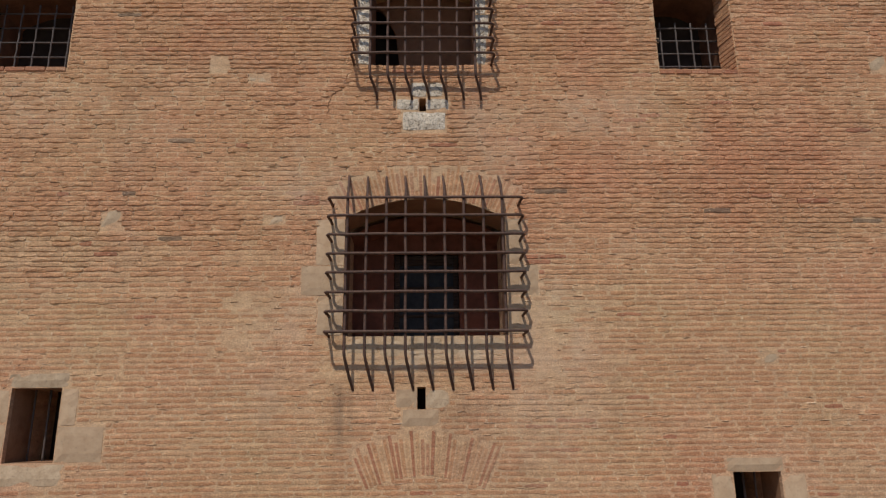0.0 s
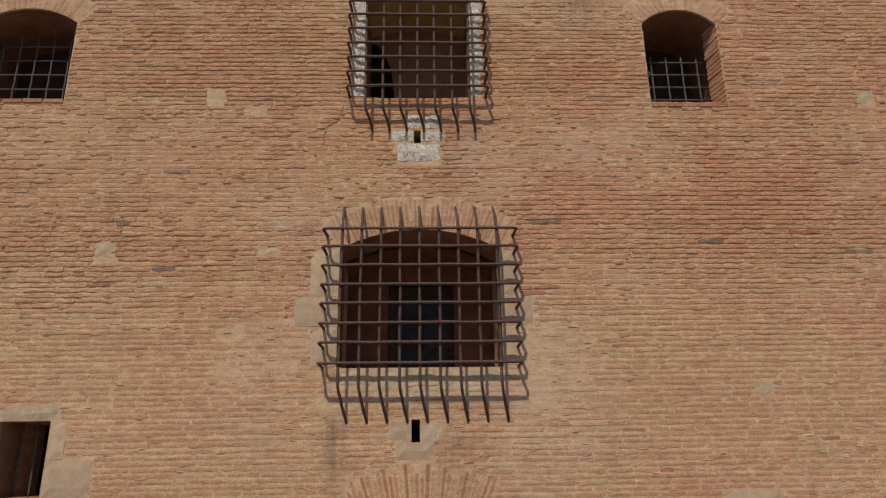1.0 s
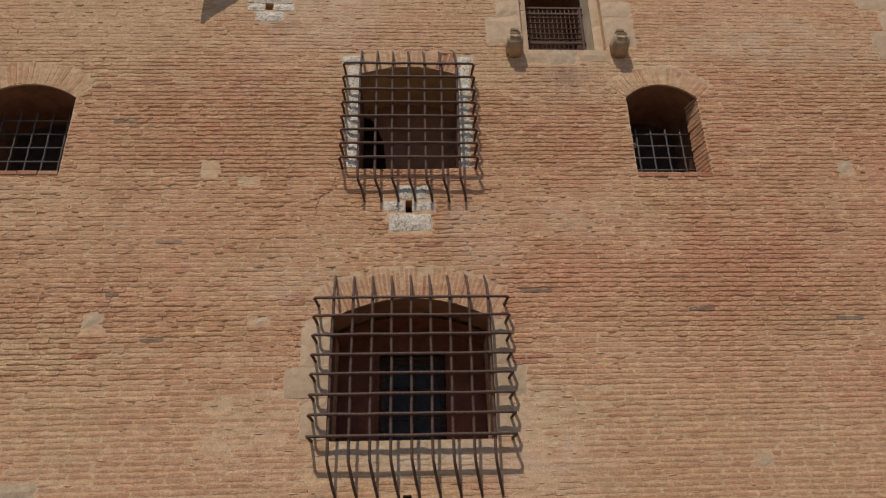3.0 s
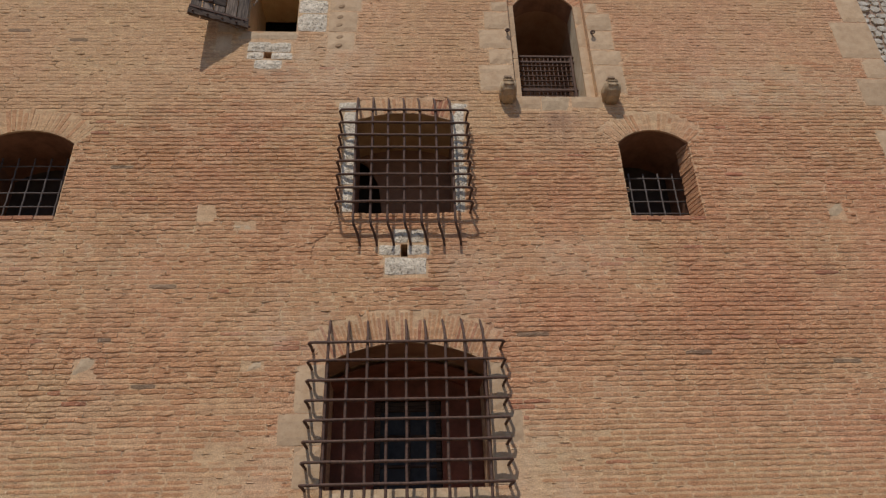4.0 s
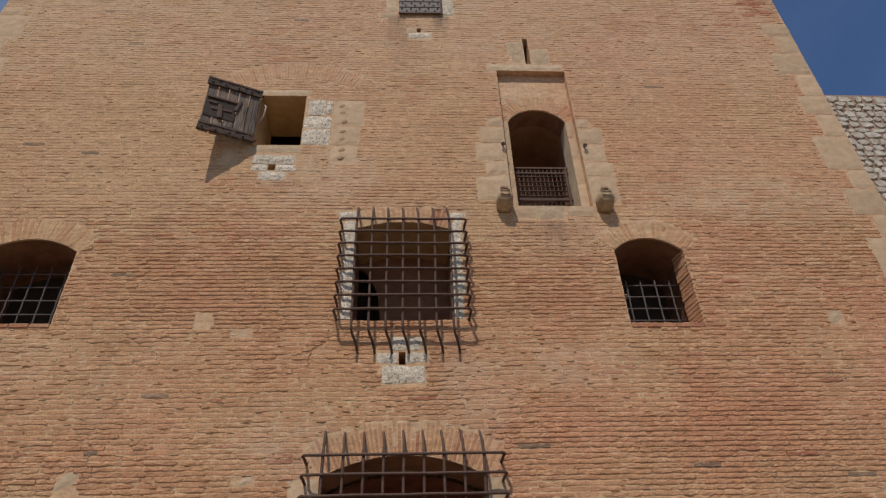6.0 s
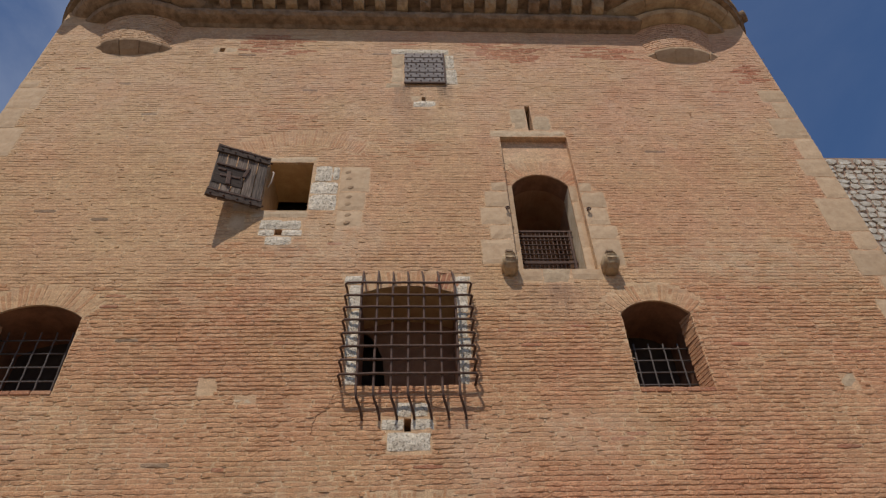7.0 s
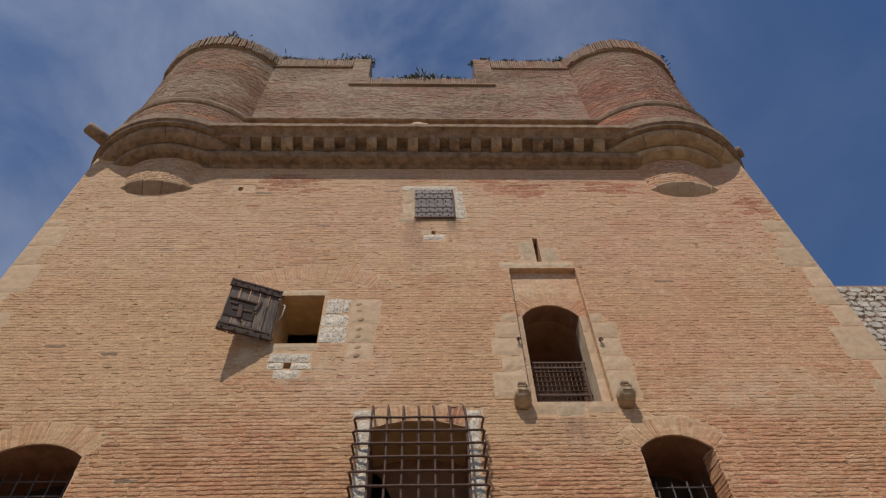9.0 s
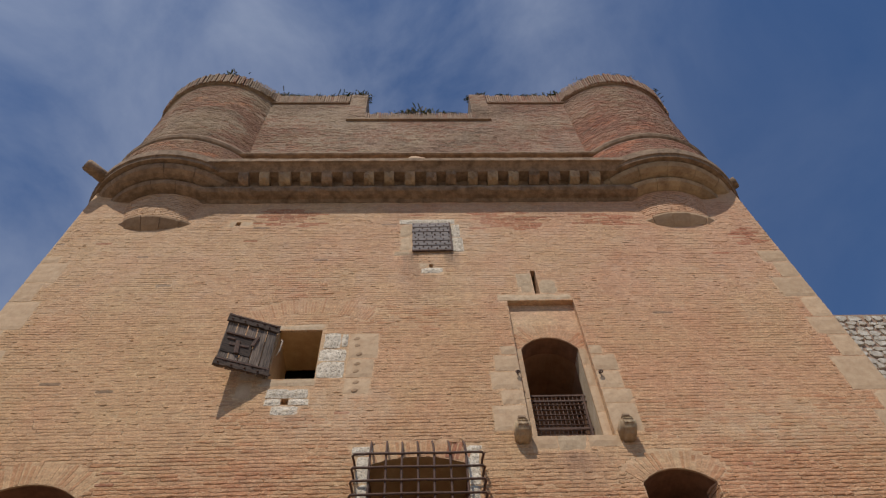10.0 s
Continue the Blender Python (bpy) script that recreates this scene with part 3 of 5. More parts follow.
def brick_mesh(name, bricks, place, pick, mats, cols=9, proud=0.0, seed=0, rugged=0.0):
    """All bricks of a wall as one mesh of separate worn bars. place maps (along, out, up) to the world."""
    b = np.array(bricks)
    n = len(b)
    rs = np.random.RandomState(seed + 5)
    mid_s, mid_z = (b[:, 0] + b[:, 1]) / 2, (b[:, 2] + b[:, 3]) / 2
    big = vnoise(mid_s * 0.45 + 7, mid_z * 0.75, 1 + seed) * 0.6 + vnoise(mid_s * 1.6, mid_z * 2.6, 2 + seed) * 0.4
    high = np.clip((mid_z - 7.4) / 1.4, 0, 1) * (mid_z < 15.6)
    low = np.clip((3.8 - mid_z) / 1.2, 0, 1)
    p = proud + 0.0061 - 0.0024 * high - 0.0040 * low + (0.013 - 0.007 * high - 0.010 * low) * (big - 0.5) + rs.uniform(-1, 1, n) * (0.0034 - 0.0004 * high - 0.0024 * low)
    smear, washed = patch(SMEARED, mid_s, mid_z), patch(WASHED, mid_s, mid_z)
    p = np.where(mid_z < 15.6, p - 0.005 * smear + 0.005 * washed * 0.7, 0.0055 + 0.008 * (big - 0.5) + rs.uniform(-0.002, 0.002, n))
    p = np.maximum(p, 0.0028 - 0.0012 * low)
    soft = np.clip(p / 0.008, 0.22, 1.0) * (1 - 0.4 * low) * (1 - 0.55 * high) * np.where(mid_z < 15.6, 1.0, 0.85)
    p = p + rs.uniform(-0.004, 0.006, n) * rugged
    t = np.linspace(0, 1, cols)
    s = b[:, 0:1] + (b[:, 1] - b[:, 0])[:, None] * t
    wav = (vnoise(s * 0.5, mid_z[:, None] * 0.4 + 0 * s, 8) - 0.5) * 0.03
    bot = b[:, 2:3] + wav + (vnoise(s * 16, mid_z[:, None] * 41 + 0 * s, 10) - 0.5) * 0.012 + rs.uniform(-0.003, 0.003, (n, cols))
    top = b[:, 3:4] + wav + (vnoise(s * 16, mid_z[:, None] * 47 + 0 * s, 11) - 0.5) * 0.012 + rs.uniform(-0.003, 0.003, (n, cols))
    out = p[:, None] + (vnoise(s * 9, mid_z[:, None] * 31 + 0 * s, 9 + seed) - 0.5) * (0.011 * soft)[:, None] + rs.uniform(-0.003, 0.003, (n, 1)) * soft[:, None] * (t - 0.5) * 2
    endz = np.where((np.arange(cols) == 0) | (np.arange(cols) == cols - 1), 0.002, 0.0)
    bot, top, out = bot + endz, top - endz, out - endz * 1.5
    back = np.full_like(out, -0.04)
    mid = (bot + top) / 2
    jit = lambda a: rs.uniform(-a, a, out.shape)
    sf = soft[:, None]
    prof_o = np.stack([back, out - sf * (0.007 + jit(0.003)), out + sf * jit(0.003), out + sf * (0.001 + jit(0.004)), out + sf * jit(0.003), out - sf * (0.007 + jit(0.003)), back], 2)
    prof_z = np.stack([bot, bot, bot + 0.007 + jit(0.003), mid + jit(0.007), top - 0.007 + jit(0.003), top, top], 2)
    prof_s = np.repeat(s[:, :, None], 7, 2)
    X, Y, Z = place(prof_s, prof_o, prof_z)
    verts = np.stack([X, Y, Z], 3).reshape(-1, 3)
    f = []
    for c in range(cols - 1):
        for k in range(6):
            f.append((c * 7 + k, (c + 1) * 7 + k, (c + 1) * 7 + k + 1, c * 7 + k + 1))
    quads = np.array(f)
    base = (np.arange(n) * cols * 7)[:, None, None]
    quads = (quads[None] + base).reshape(-1, 4)
    caps0 = (np.arange(7)[::-1][None] + base[:, 0]).reshape(-1, 7)
    caps1 = (np.arange(7)[None] + (cols - 1) * 7 + base[:, 0]).reshape(-1, 7)
    faces = quads.tolist() + caps0.tolist() + caps1.tolist()
    which = np.array([pick(x, z) for x, z in zip(mid_s, mid_z)])
    index = np.concatenate([np.repeat(which, len(f)), which, which])
    return mesh_of(name, verts.tolist(), faces, *mats, index=index)


def mortar_lumps(name, bricks, seed):
    """Lips and lumps of mortar that stand out of the joints of the front wall, in beds and at brick ends."""
    rs = np.random.RandomState(seed)
    b = np.array(bricks)
    mid_z = (b[:, 2] + b[:, 3]) / 2
    full = 0.45 + 0.3 * (vnoise(b[:, 0] * 0.8, mid_z * 1.2, 61) - 0.5) + 0.25 * patch(SMEARED, b[:, 0], mid_z)
    bed = b[rs.uniform(0, 1, len(b)) < full + 0.12]
    end = b[rs.uniform(0, 1, len(b)) < full + 0.2]
    m, e = len(bed), len(end)
    half = np.concatenate([rs.uniform(0.02, 0.085, m), rs.uniform(0.005, 0.011, e)])
    tall = np.concatenate([rs.uniform(0.0035, 0.0085, m), rs.uniform(0.012, 0.027, e)])
    cs = np.concatenate([bed[:, 0] + (bed[:, 1] - bed[:, 0]) * rs.uniform(0, 1, m), end[:, 1] + 0.004])
    cz = np.concatenate([bed[:, 2] - rs.uniform(0.002, 0.008, m), (end[:, 2] + end[:, 3]) / 2 + rs.uniform(-0.008, 0.008, e)])
    cz = cz + (vnoise(cs * 0.5, cz * 0.4, 8) - 0.5) * 0.03
    peak = rs.uniform(0.004, 0.0165, m + e) - 0.003 * np.clip((cz - 7.4) / 1.4, 0, 1) - 0.006 * np.clip((3.8 - cz) / 1.2, 0, 1)
    n, nu, nv = m + e, 5, 4
    u, v = np.meshgrid(np.linspace(-1, 1, nu), np.linspace(-1, 1, nv), indexing="ij")
    u, v = u.ravel(), v.ravel()
    lump = 1 - 0.55 * np.abs(u) ** 3 - 0.5 * np.abs(v) ** 2
    edge = (np.abs(u) > 0.99) | (np.abs(v) > 0.99)
    k = nu * nv
    S = cs[:, None] + half[:, None] * (u + rs.uniform(-0.2, 0.2, (n, k)))
    Z = cz[:, None] + tall[:, None] * (v + rs.uniform(-0.35, 0.35, (n, k))) + half[:, None] * u * rs.uniform(-0.08, 0.08, (n, 1))
    O = np.where(edge, -0.006, peak[:, None] * (lump + rs.uniform(-0.3, 0.3, (n, k))))
    verts = np.stack([S, -O, Z], 2).reshape(-1, 3)
    f = np.array([(i * nv + j, (i + 1) * nv + j, (i + 1) * nv + j + 1, i * nv + j + 1) for i in range(nu - 1) for j in range(nv - 1)])
    faces = (f[None] + (np.arange(n) * k)[:, None, None]).reshape(-1, 4)
    return mesh_of(name, verts.tolist(), faces.tolist(), MORTAR_LIP)


def voussoirs(arch, parent, seed, width=0.062, mat=BRICK, red=0.85):
    """The ring of bricks on edge over an arch."""
    rv = random.Random(seed)
    n = max(7, round(2 * arch.a * (arch.r + arch.ring * 0.4) / (width + 0.02)))
    for k in range(n):
        a0 = -arch.a + 2 * arch.a * k / n
        a1 = -arch.a + 2 * arch.a * (k + 1) / n
        gap = 0.008 / arch.r
        a0, a1 = a0 + gap * rv.uniform(0.6, 1.5), a1 - gap * rv.uniform(0.6, 1.5)
        r0, r1 = arch.r + 0.004 + rv.uniform(0, 0.02), arch.r + arch.ring * rv.uniform(0.72, 1.06)
        pr = rv.uniform(0.001, 0.006)
        vs = []
        for r, w in ((r0, 1.0), ((r0 + r1) / 2, rv.uniform(0.9, 1.02)), (r1, rv.uniform(0.8, 0.98))):
            m, h = (a0 + a1) / 2, (a1 - a0) / 2 * w
            for y in (arch.y - pr + rv.uniform(-0.003, 0.003), arch.y + 0.05):
                for a in (m - h, m + h):
                    vs.append((arch.cx + r * math.sin(a), y, arch.cz + r * math.cos(a)))
        fs = [(0, 2, 3, 1), (8, 9, 11, 10)]
        for q in (0, 4):
            fs += [(q, q + 1, q + 5, q + 4), (q + 2, q + 6, q + 7, q + 3), (q, q + 4, q + 6, q + 2), (q + 1, q + 3, q + 7, q + 5)]
        part("voussoir_brick", mesh_of("voussoir_brick", vs, fs, (mat if rv.random() < 0.6 else BRICK) if rv.random() < red else BRICK_RED), parent)


# ---- ground and tower shell ----
bm = bmesh.new()
bmesh.ops.create_grid(bm, x_segments=40, y_segments=40, size=1500)
ground = tagged(new("ground", bm_mesh("ground", bm, GROUND)), "pale gravel ground of the castle court", "ground", "", "structure")


def sheet_with_holes(outer, holes, y0, y1, mats):
    """A wall of true thickness with openings that go through it."""
    bm = bmesh.new()
    edges = []
    for loop in (outer, *holes):
        vs = [bm.verts.new((x, y0, z)) for x, z in loop]
        edges += [bm.edges.new((vs[i], vs[(i + 1) % len(vs)])) for i in range(len(vs))]
    bmesh.ops.triangle_fill(bm, use_beauty=True, use_dissolve=False, edges=edges)
    ext = bmesh.ops.extrude_face_region(bm, geom=bm.faces[:])
    moved = [g for g in ext["geom"] if isinstance(g, bmesh.types.BMVert)]
    bmesh.ops.translate(bm, verts=moved, vec=(0, y1 - y0, 0))
    return bm


def rect(x0, z0, x1, z1):
    return [(x0, z0), (x1, z0), (x1, z1), (x0, z1)]


def arch_loop(a, low):
    return [(a.cx + a.half, low), (a.cx - a.half, low), *a.outline()]


holes = [arch_loop(ARCHES[k], low) for k, low in ARCHED] + [rect(*r) for r in (SQUARE, LOW_L, LOW_R, DOORWAY, *SLITS)]
bm = sheet_with_holes(rect(-HALF, -0.3, HALF, TOP), holes, 0.0, THICK, None)
wall_front = tagged(new("wall_front", bm_mesh("wall_front", bm, MORTAR)), "weathered tan and orange brick tower wall with lime mortar", "wall", "", "structure")
for name, x0, x1, y0, y1, z1 in (("wall_left", -HALF, -HALF + 1, THICK, 13.0, TOP), ("wall_right", HALF - 1, HALF, THICK, 13.0, TOP), ("wall_back", -HALF + 1, HALF - 1, 12.0, 13.0, TOP)):
    bm = bmesh.new()
    box(bm, x0, y0, -0.3, x1, y1, z1)
    tagged(new(name, bm_mesh(name, bm, MORTAR)), "plain brick side of the tower", "wall", "", "structure")
bm = bmesh.new()
box(bm, -HALF, 0.0, TOP, HALF, 13.0, TOP + 0.4)
tagged(new("roof", bm_mesh("roof", bm, MORTAR_GREY)), "flat masonry roof deck behind the parapet", "roof", "", "structure")


# ---- openings: linings, backs and inner windows ----
def lining(name, loop, y0, y1, mat, parent, over=None, split=0.0):
    """The faces of an opening between two depths, as a thin shell set 3 mm inside the wall's hole."""
    cx, cz = sum(p[0] for p in loop) / len(loop), sum(p[1] for p in loop) / len(loop)
    inner = [(x + (0.004 if x < cx else -0.004), z + (0.004 if z < cz else -0.004)) for x, z in loop]
    n = len(loop)
    verts = [(x, y, z) for y in (y0, y1) for x, z in inner]
    faces = [(i, (i + 1) % n, n + (i + 1) % n, n + i) for i in range(n)]
    if over is None:
        return part(name, mesh_of(name, verts, faces, mat), parent)
    index = [int(min(inner[i][1], inner[(i + 1) % n][1]) > split - 0.02) for i in range(n)]
    return part(name, mesh_of(name, verts, faces, mat, over, index=index), parent)


def panel(name, x0, z0, x1, z1, y, mat, parent, hole=None, thick=0.06, label=""):
    bm = sheet_with_holes(rect(x0, z0, x1, z1), [rect(*hole)] if hole else [], y, y + thick, None)
    return part(name, bm_mesh(name, bm, mat), parent, label)


def opening(name, label):
    return tagged(new(name), label, "window", "", "structure")


def tunnel(name, loop, y0, y1, grow, mat, parent):
    """A lining that widens inwards behind the wall's hole."""
    cx, low = sum(p[0] for p in loop) / len(loop), min(p[1] for p in loop)
    n = len(loop)
    verts = [(x, y0, z) for x, z in loop] + [(cx + (x - cx) * grow, y1, z if z <= low + 0.01 else z) for x, z in loop]
    faces = [(i, (i + 1) % n, n + (i + 1) % n, n + i) for i in range(n)]
    return part(name, mesh_of(name, verts, faces, mat), parent)


win1 = opening("window_1", "large arched window niche with red-brown back wall and dark inner casement")
low1 = ARCHES["lower"]
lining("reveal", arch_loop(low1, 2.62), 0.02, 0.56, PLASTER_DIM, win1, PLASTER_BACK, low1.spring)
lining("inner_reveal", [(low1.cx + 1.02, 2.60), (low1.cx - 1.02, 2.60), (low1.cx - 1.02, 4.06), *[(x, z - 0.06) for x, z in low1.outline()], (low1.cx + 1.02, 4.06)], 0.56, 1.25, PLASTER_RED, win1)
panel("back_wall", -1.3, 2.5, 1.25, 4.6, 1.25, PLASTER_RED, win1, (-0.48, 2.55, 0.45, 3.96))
bm = bmesh.new()
for x0, x1, z0, z1 in ((-0.48, -0.40, 2.55, 3.96), (0.37, 0.45, 2.55, 3.96), (-0.40, 0.37, 3.82, 3.96), (-0.045, 0.015, 2.55, 3.82), (-0.40, 0.37, 3.46, 3.50), (-0.40, 0.37, 3.06, 3.10)):
    box(bm, x0, 1.36, z0, x1, 1.42, z1, 0.008)
casement = part("casement_frame", bm_mesh("casement_frame", bm, WOOD_DARK), win1, "dark wooden casement frame")
for x0, x1 in ((-0.40, -0.045), (0.015, 0.37)):
    for z0, z1 in ((2.55, 3.06), (3.10, 3.46), (3.50, 3.82)):
        panel("pane", x0, z0, x1, z1, 1.39, GLASS, casement, None, 0.006)

win2 = opening("window_2", "arched upper window niche with stained, dim ochre back wall")
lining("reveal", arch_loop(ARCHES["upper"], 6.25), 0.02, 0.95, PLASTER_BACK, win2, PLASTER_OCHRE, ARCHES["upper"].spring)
# hole follows the dark corner's outline; near-black sheet behind gives its shade
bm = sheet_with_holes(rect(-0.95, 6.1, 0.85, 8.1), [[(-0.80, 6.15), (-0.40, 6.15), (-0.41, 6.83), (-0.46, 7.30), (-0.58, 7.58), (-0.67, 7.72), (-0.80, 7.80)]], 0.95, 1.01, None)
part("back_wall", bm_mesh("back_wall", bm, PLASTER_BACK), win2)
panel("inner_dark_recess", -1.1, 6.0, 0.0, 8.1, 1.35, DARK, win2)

for key, nm, lb in (("right", "window_3", "arched brick window with iron bars and dark room behind"), ("left", "window_4", "wide arched brick window with iron bars and dark room behind")):
    a, low = ARCHES[key], dict(ARCHED)[key]
    wn = opening(nm, lb)
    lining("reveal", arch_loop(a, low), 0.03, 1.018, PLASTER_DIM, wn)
    # dark sheet in place of the room's shade
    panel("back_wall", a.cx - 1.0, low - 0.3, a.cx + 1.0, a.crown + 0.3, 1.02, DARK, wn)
    # bricks of the jambs, course by course
    rj = random.Random(3)
    for side in (-1, 1):
        x = a.cx + side * a.half
        z = low + 0.02
        while z < a.spring:
            h = COURSE - rj.uniform(0.008, 0.014)
            bm = bmesh.new()
            pr = rj.uniform(0.004, 0.012)
            vs = box(bm, min(x + side * 0.03, x - side * pr), 0.012, z, max(x + side * 0.03, x - side * pr), 0.30, z + h, 0.0)
            for v in vs:
                if v.co.y > 0.2 and (v.co.x - x) * side < 0.02:
                    v.co.x -= side * (0.06 + pr)
            part("jamb_brick", bm_mesh("jamb_brick", bm, BRICK), wn)
            z += COURSE
    bm = bmesh.new()
    for k in range(5):
        w = 2 * a.half / 5
        x = a.cx - a.half + k * w
        box(bm, x + 0.006, -0.015 - 0.006 * (k % 2), low - 0.05, x + w - 0.006, 0.5, low + 0.012, 0.006)
    part("tile_sill", bm_mesh("tile_sill", bm, BRICK_RED), wn, "red clay tile sill")

# dark sheets behind slots, square window and slits stand for unlit depth
for (x0, z0, x1, z1), nm in ((LOW_L, "window_5"), (LOW_R, "window_6")):
    wn = opening(nm, "small stone-framed window slot with a dark inside")
    lining("reveal", rect(x0, z0, x1, z1), 0.06, 0.5, PLASTER, wn)
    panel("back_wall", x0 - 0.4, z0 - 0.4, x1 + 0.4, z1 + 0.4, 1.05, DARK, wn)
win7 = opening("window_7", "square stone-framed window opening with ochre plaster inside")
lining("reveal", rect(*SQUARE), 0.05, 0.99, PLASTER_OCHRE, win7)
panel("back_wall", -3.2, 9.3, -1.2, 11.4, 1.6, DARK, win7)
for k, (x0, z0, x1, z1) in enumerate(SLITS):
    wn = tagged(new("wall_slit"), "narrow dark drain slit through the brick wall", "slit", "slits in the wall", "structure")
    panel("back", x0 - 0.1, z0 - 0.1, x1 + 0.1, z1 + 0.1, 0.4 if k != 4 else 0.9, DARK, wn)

# the doorway: a shallow square recess, an arched opening in it, and a room behind
x0, z0, x1, z1 = DOORWAY
door = tagged(new("door_1"), "arched balcony doorway in a shallow square recess", "doorway", "", "structure")
bm = sheet_with_holes(rect(x0 - 0.05, z0 - 0.05, x1 + 0.05, z1 + 0.05), [[(DOOR.cx + DOOR.half, z0), (DOOR.cx - DOOR.half, z0), *DOOR.outline()]], 0.125, 0.52, None)
part("recess_wall", bm_mesh("recess_wall", bm, MORTAR), door)
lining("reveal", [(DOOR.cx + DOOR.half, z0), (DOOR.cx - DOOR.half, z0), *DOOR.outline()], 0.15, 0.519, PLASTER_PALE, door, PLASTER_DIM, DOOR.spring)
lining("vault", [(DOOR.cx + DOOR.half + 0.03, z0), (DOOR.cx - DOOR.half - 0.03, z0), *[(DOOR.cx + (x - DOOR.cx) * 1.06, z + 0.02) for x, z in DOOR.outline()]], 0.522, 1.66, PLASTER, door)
bm = bmesh.new()
box(bm, x0 - 0.3, 0.6, z0 - 0.1, x1 + 0.3, 3.0, z0)
part("threshold", bm_mesh("threshold", bm, STONE), door)
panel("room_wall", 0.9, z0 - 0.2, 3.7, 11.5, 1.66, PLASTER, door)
voussoirs(DOOR, door, 21, 0.055, BRICK_TAN, 1.0)
for side, xa, xb in ((-1, x0 + 0.005, DOOR.cx - DOOR.half - 0.002), (1, DOOR.cx + DOOR.half + 0.002, x1 - 0.005)):
    z = z0 + 0.01
    rd = random.Random(5 + side)
    while z < 10.3:
        h = min(rd.uniform(0.4, 0.62), 10.42 - z)
        v, f = rough_block(xa, z, xb, z + h - 0.012, 0.012, 0.05, 0.004, int(z * 10), 0.125)
        part("jamb_stone", mesh_of("jamb_stone", v, f, STONE), door)
        z += h


# ---- iron grilles ----
def wobble(rg, a):
    return rg.uniform(-a, a)


def cage(xs, zs, x0, x1, out, top_z, bend_z, bottom_z, seed, label):
    """A window cage of round bars that stands off the wall; every bar bends back into the brickwork."""
    rg = random.Random(seed)
    thing = tagged(new("window_grille"), label, "grille", "window cages", "")
    r = 0.0182
    for z in zs:
        d = wobble(rg, 0.006)
        pts = [(x0 + 0.02, 0.06, z - 0.03), (x0 + 0.01, -out * 0.55, z - 0.012), (x0 - 0.004, -out + 0.035, z), (x0 + 0.022, -out - 0.004, z + d)]
        pts += [(x0 + (x1 - x0) * k / 8, -out - 0.006 + wobble(rg, 0.003), z + d + wobble(rg, 0.004)) for k in range(1, 8)]
        pts += [(x1 - 0.022, -out - 0.004, z + d), (x1 + 0.004, -out + 0.035, z), (x1 - 0.01, -out * 0.55, z - 0.012), (x1 - 0.02, 0.06, z - 0.03)]
        bar("cross_bar", pts, r, thing)
    for x in xs:
        e = wobble(rg, 0.008)
        pts = [(x + e - 0.015, 0.05, top_z + 0.05), (x + e - 0.012, -0.03, top_z - 0.02 + wobble(rg, 0.02)), (x + e * 0.6, -out * 0.62, top_z - (top_z - zs[-1]) * 0.48), (x, -out + 0.03, zs[-1] + 0.05), (x, -out + 0.018, zs[-1] - 0.04)]
        pts += [(x + wobble(rg, 0.005), -out + 0.018, zs[-1] + (zs[0] - zs[-1]) * k / 6) for k in range(1, 6)]
        pts += [(x, -out + 0.018, zs[0]), (x, -out + 0.018, bend_z + 0.06), (x + 0.004, -out + 0.022, bend_z), (x + 0.012, -out + 0.05, bend_z - 0.05), (x + 0.055, -0.09, bottom_z + 0.13), (x + 0.088, 0.0, bottom_z), (x + 0.098, 0.06, bottom_z - 0.04)]
        bar("upright_bar", pts, [0.010, 0.015, *[r] * (len(pts) - 4), 0.015, 0.011], thing)
    return thing


OUT = 0.26
cage([-0.975 + 0.2372 * k for k in range(9)], [2.648 + 0.2351 * k for k in range(8)], -1.208, 1.174, OUT, 4.66, 2.37, 1.99, 1,
     "rusted iron cage of round bars over the large arched window")
cage([-0.737 + 0.229 * k for k in range(7)], [6.282 + 0.2235 * k for k in range(8)], -0.983, 0.888, OUT, 8.27, 6.00, 5.75, 2,
     "rusted iron cage of round bars over the upper window")


def flat_grille(xs, zs, xa, xb, za, zb, y, mat, label):
    thing = tagged(new("window_grille"), label, "grille", "", "")
    for z in zs:
        bar("cross_bar", [(xa, y, z), ((xa + xb) / 2, y, z + 0.004), (xb, y, z)], 0.012, thing, mat)
    for x in xs:
        pts = [(x, y + 0.006 * (1 if k % 2 else -1) if zs else y, za + (zb - za) * k / 12) for k in range(13)]
        bar("upright_bar", pts, 0.0125, thing, mat)
    return thing


a = ARCHES["right"]
flat_grille([3.365 + 0.2255 * k for k in range(4)], [6.455, 6.66, 6.865, 7.07], 3.14, 4.27, 6.17, 7.16, 0.38, IRON_GREY, "grey iron bars set inside the arched brick window")
a = ARCHES["left"]
flat_grille([-5.97 + 0.234 * k for k in range(5)], [6.37 + 0.23 * k for k in range(5)], -6.16, -4.76, 6.2, 7.43, 0.40, IRON_GREY, "grey iron bars set inside the wide arched window")
flat_grille([-4.78, -4.60, -4.42], [], 0, 0, 1.2, 2.06, 0.38, IRON_GREY, "upright iron bars in the small stone window")
flat_grille([3.66, 3.80, 3.94], [], 0, 0, 0.34, 1.03, 0.38, IRON_GREY, "upright iron bars in the low stone window")

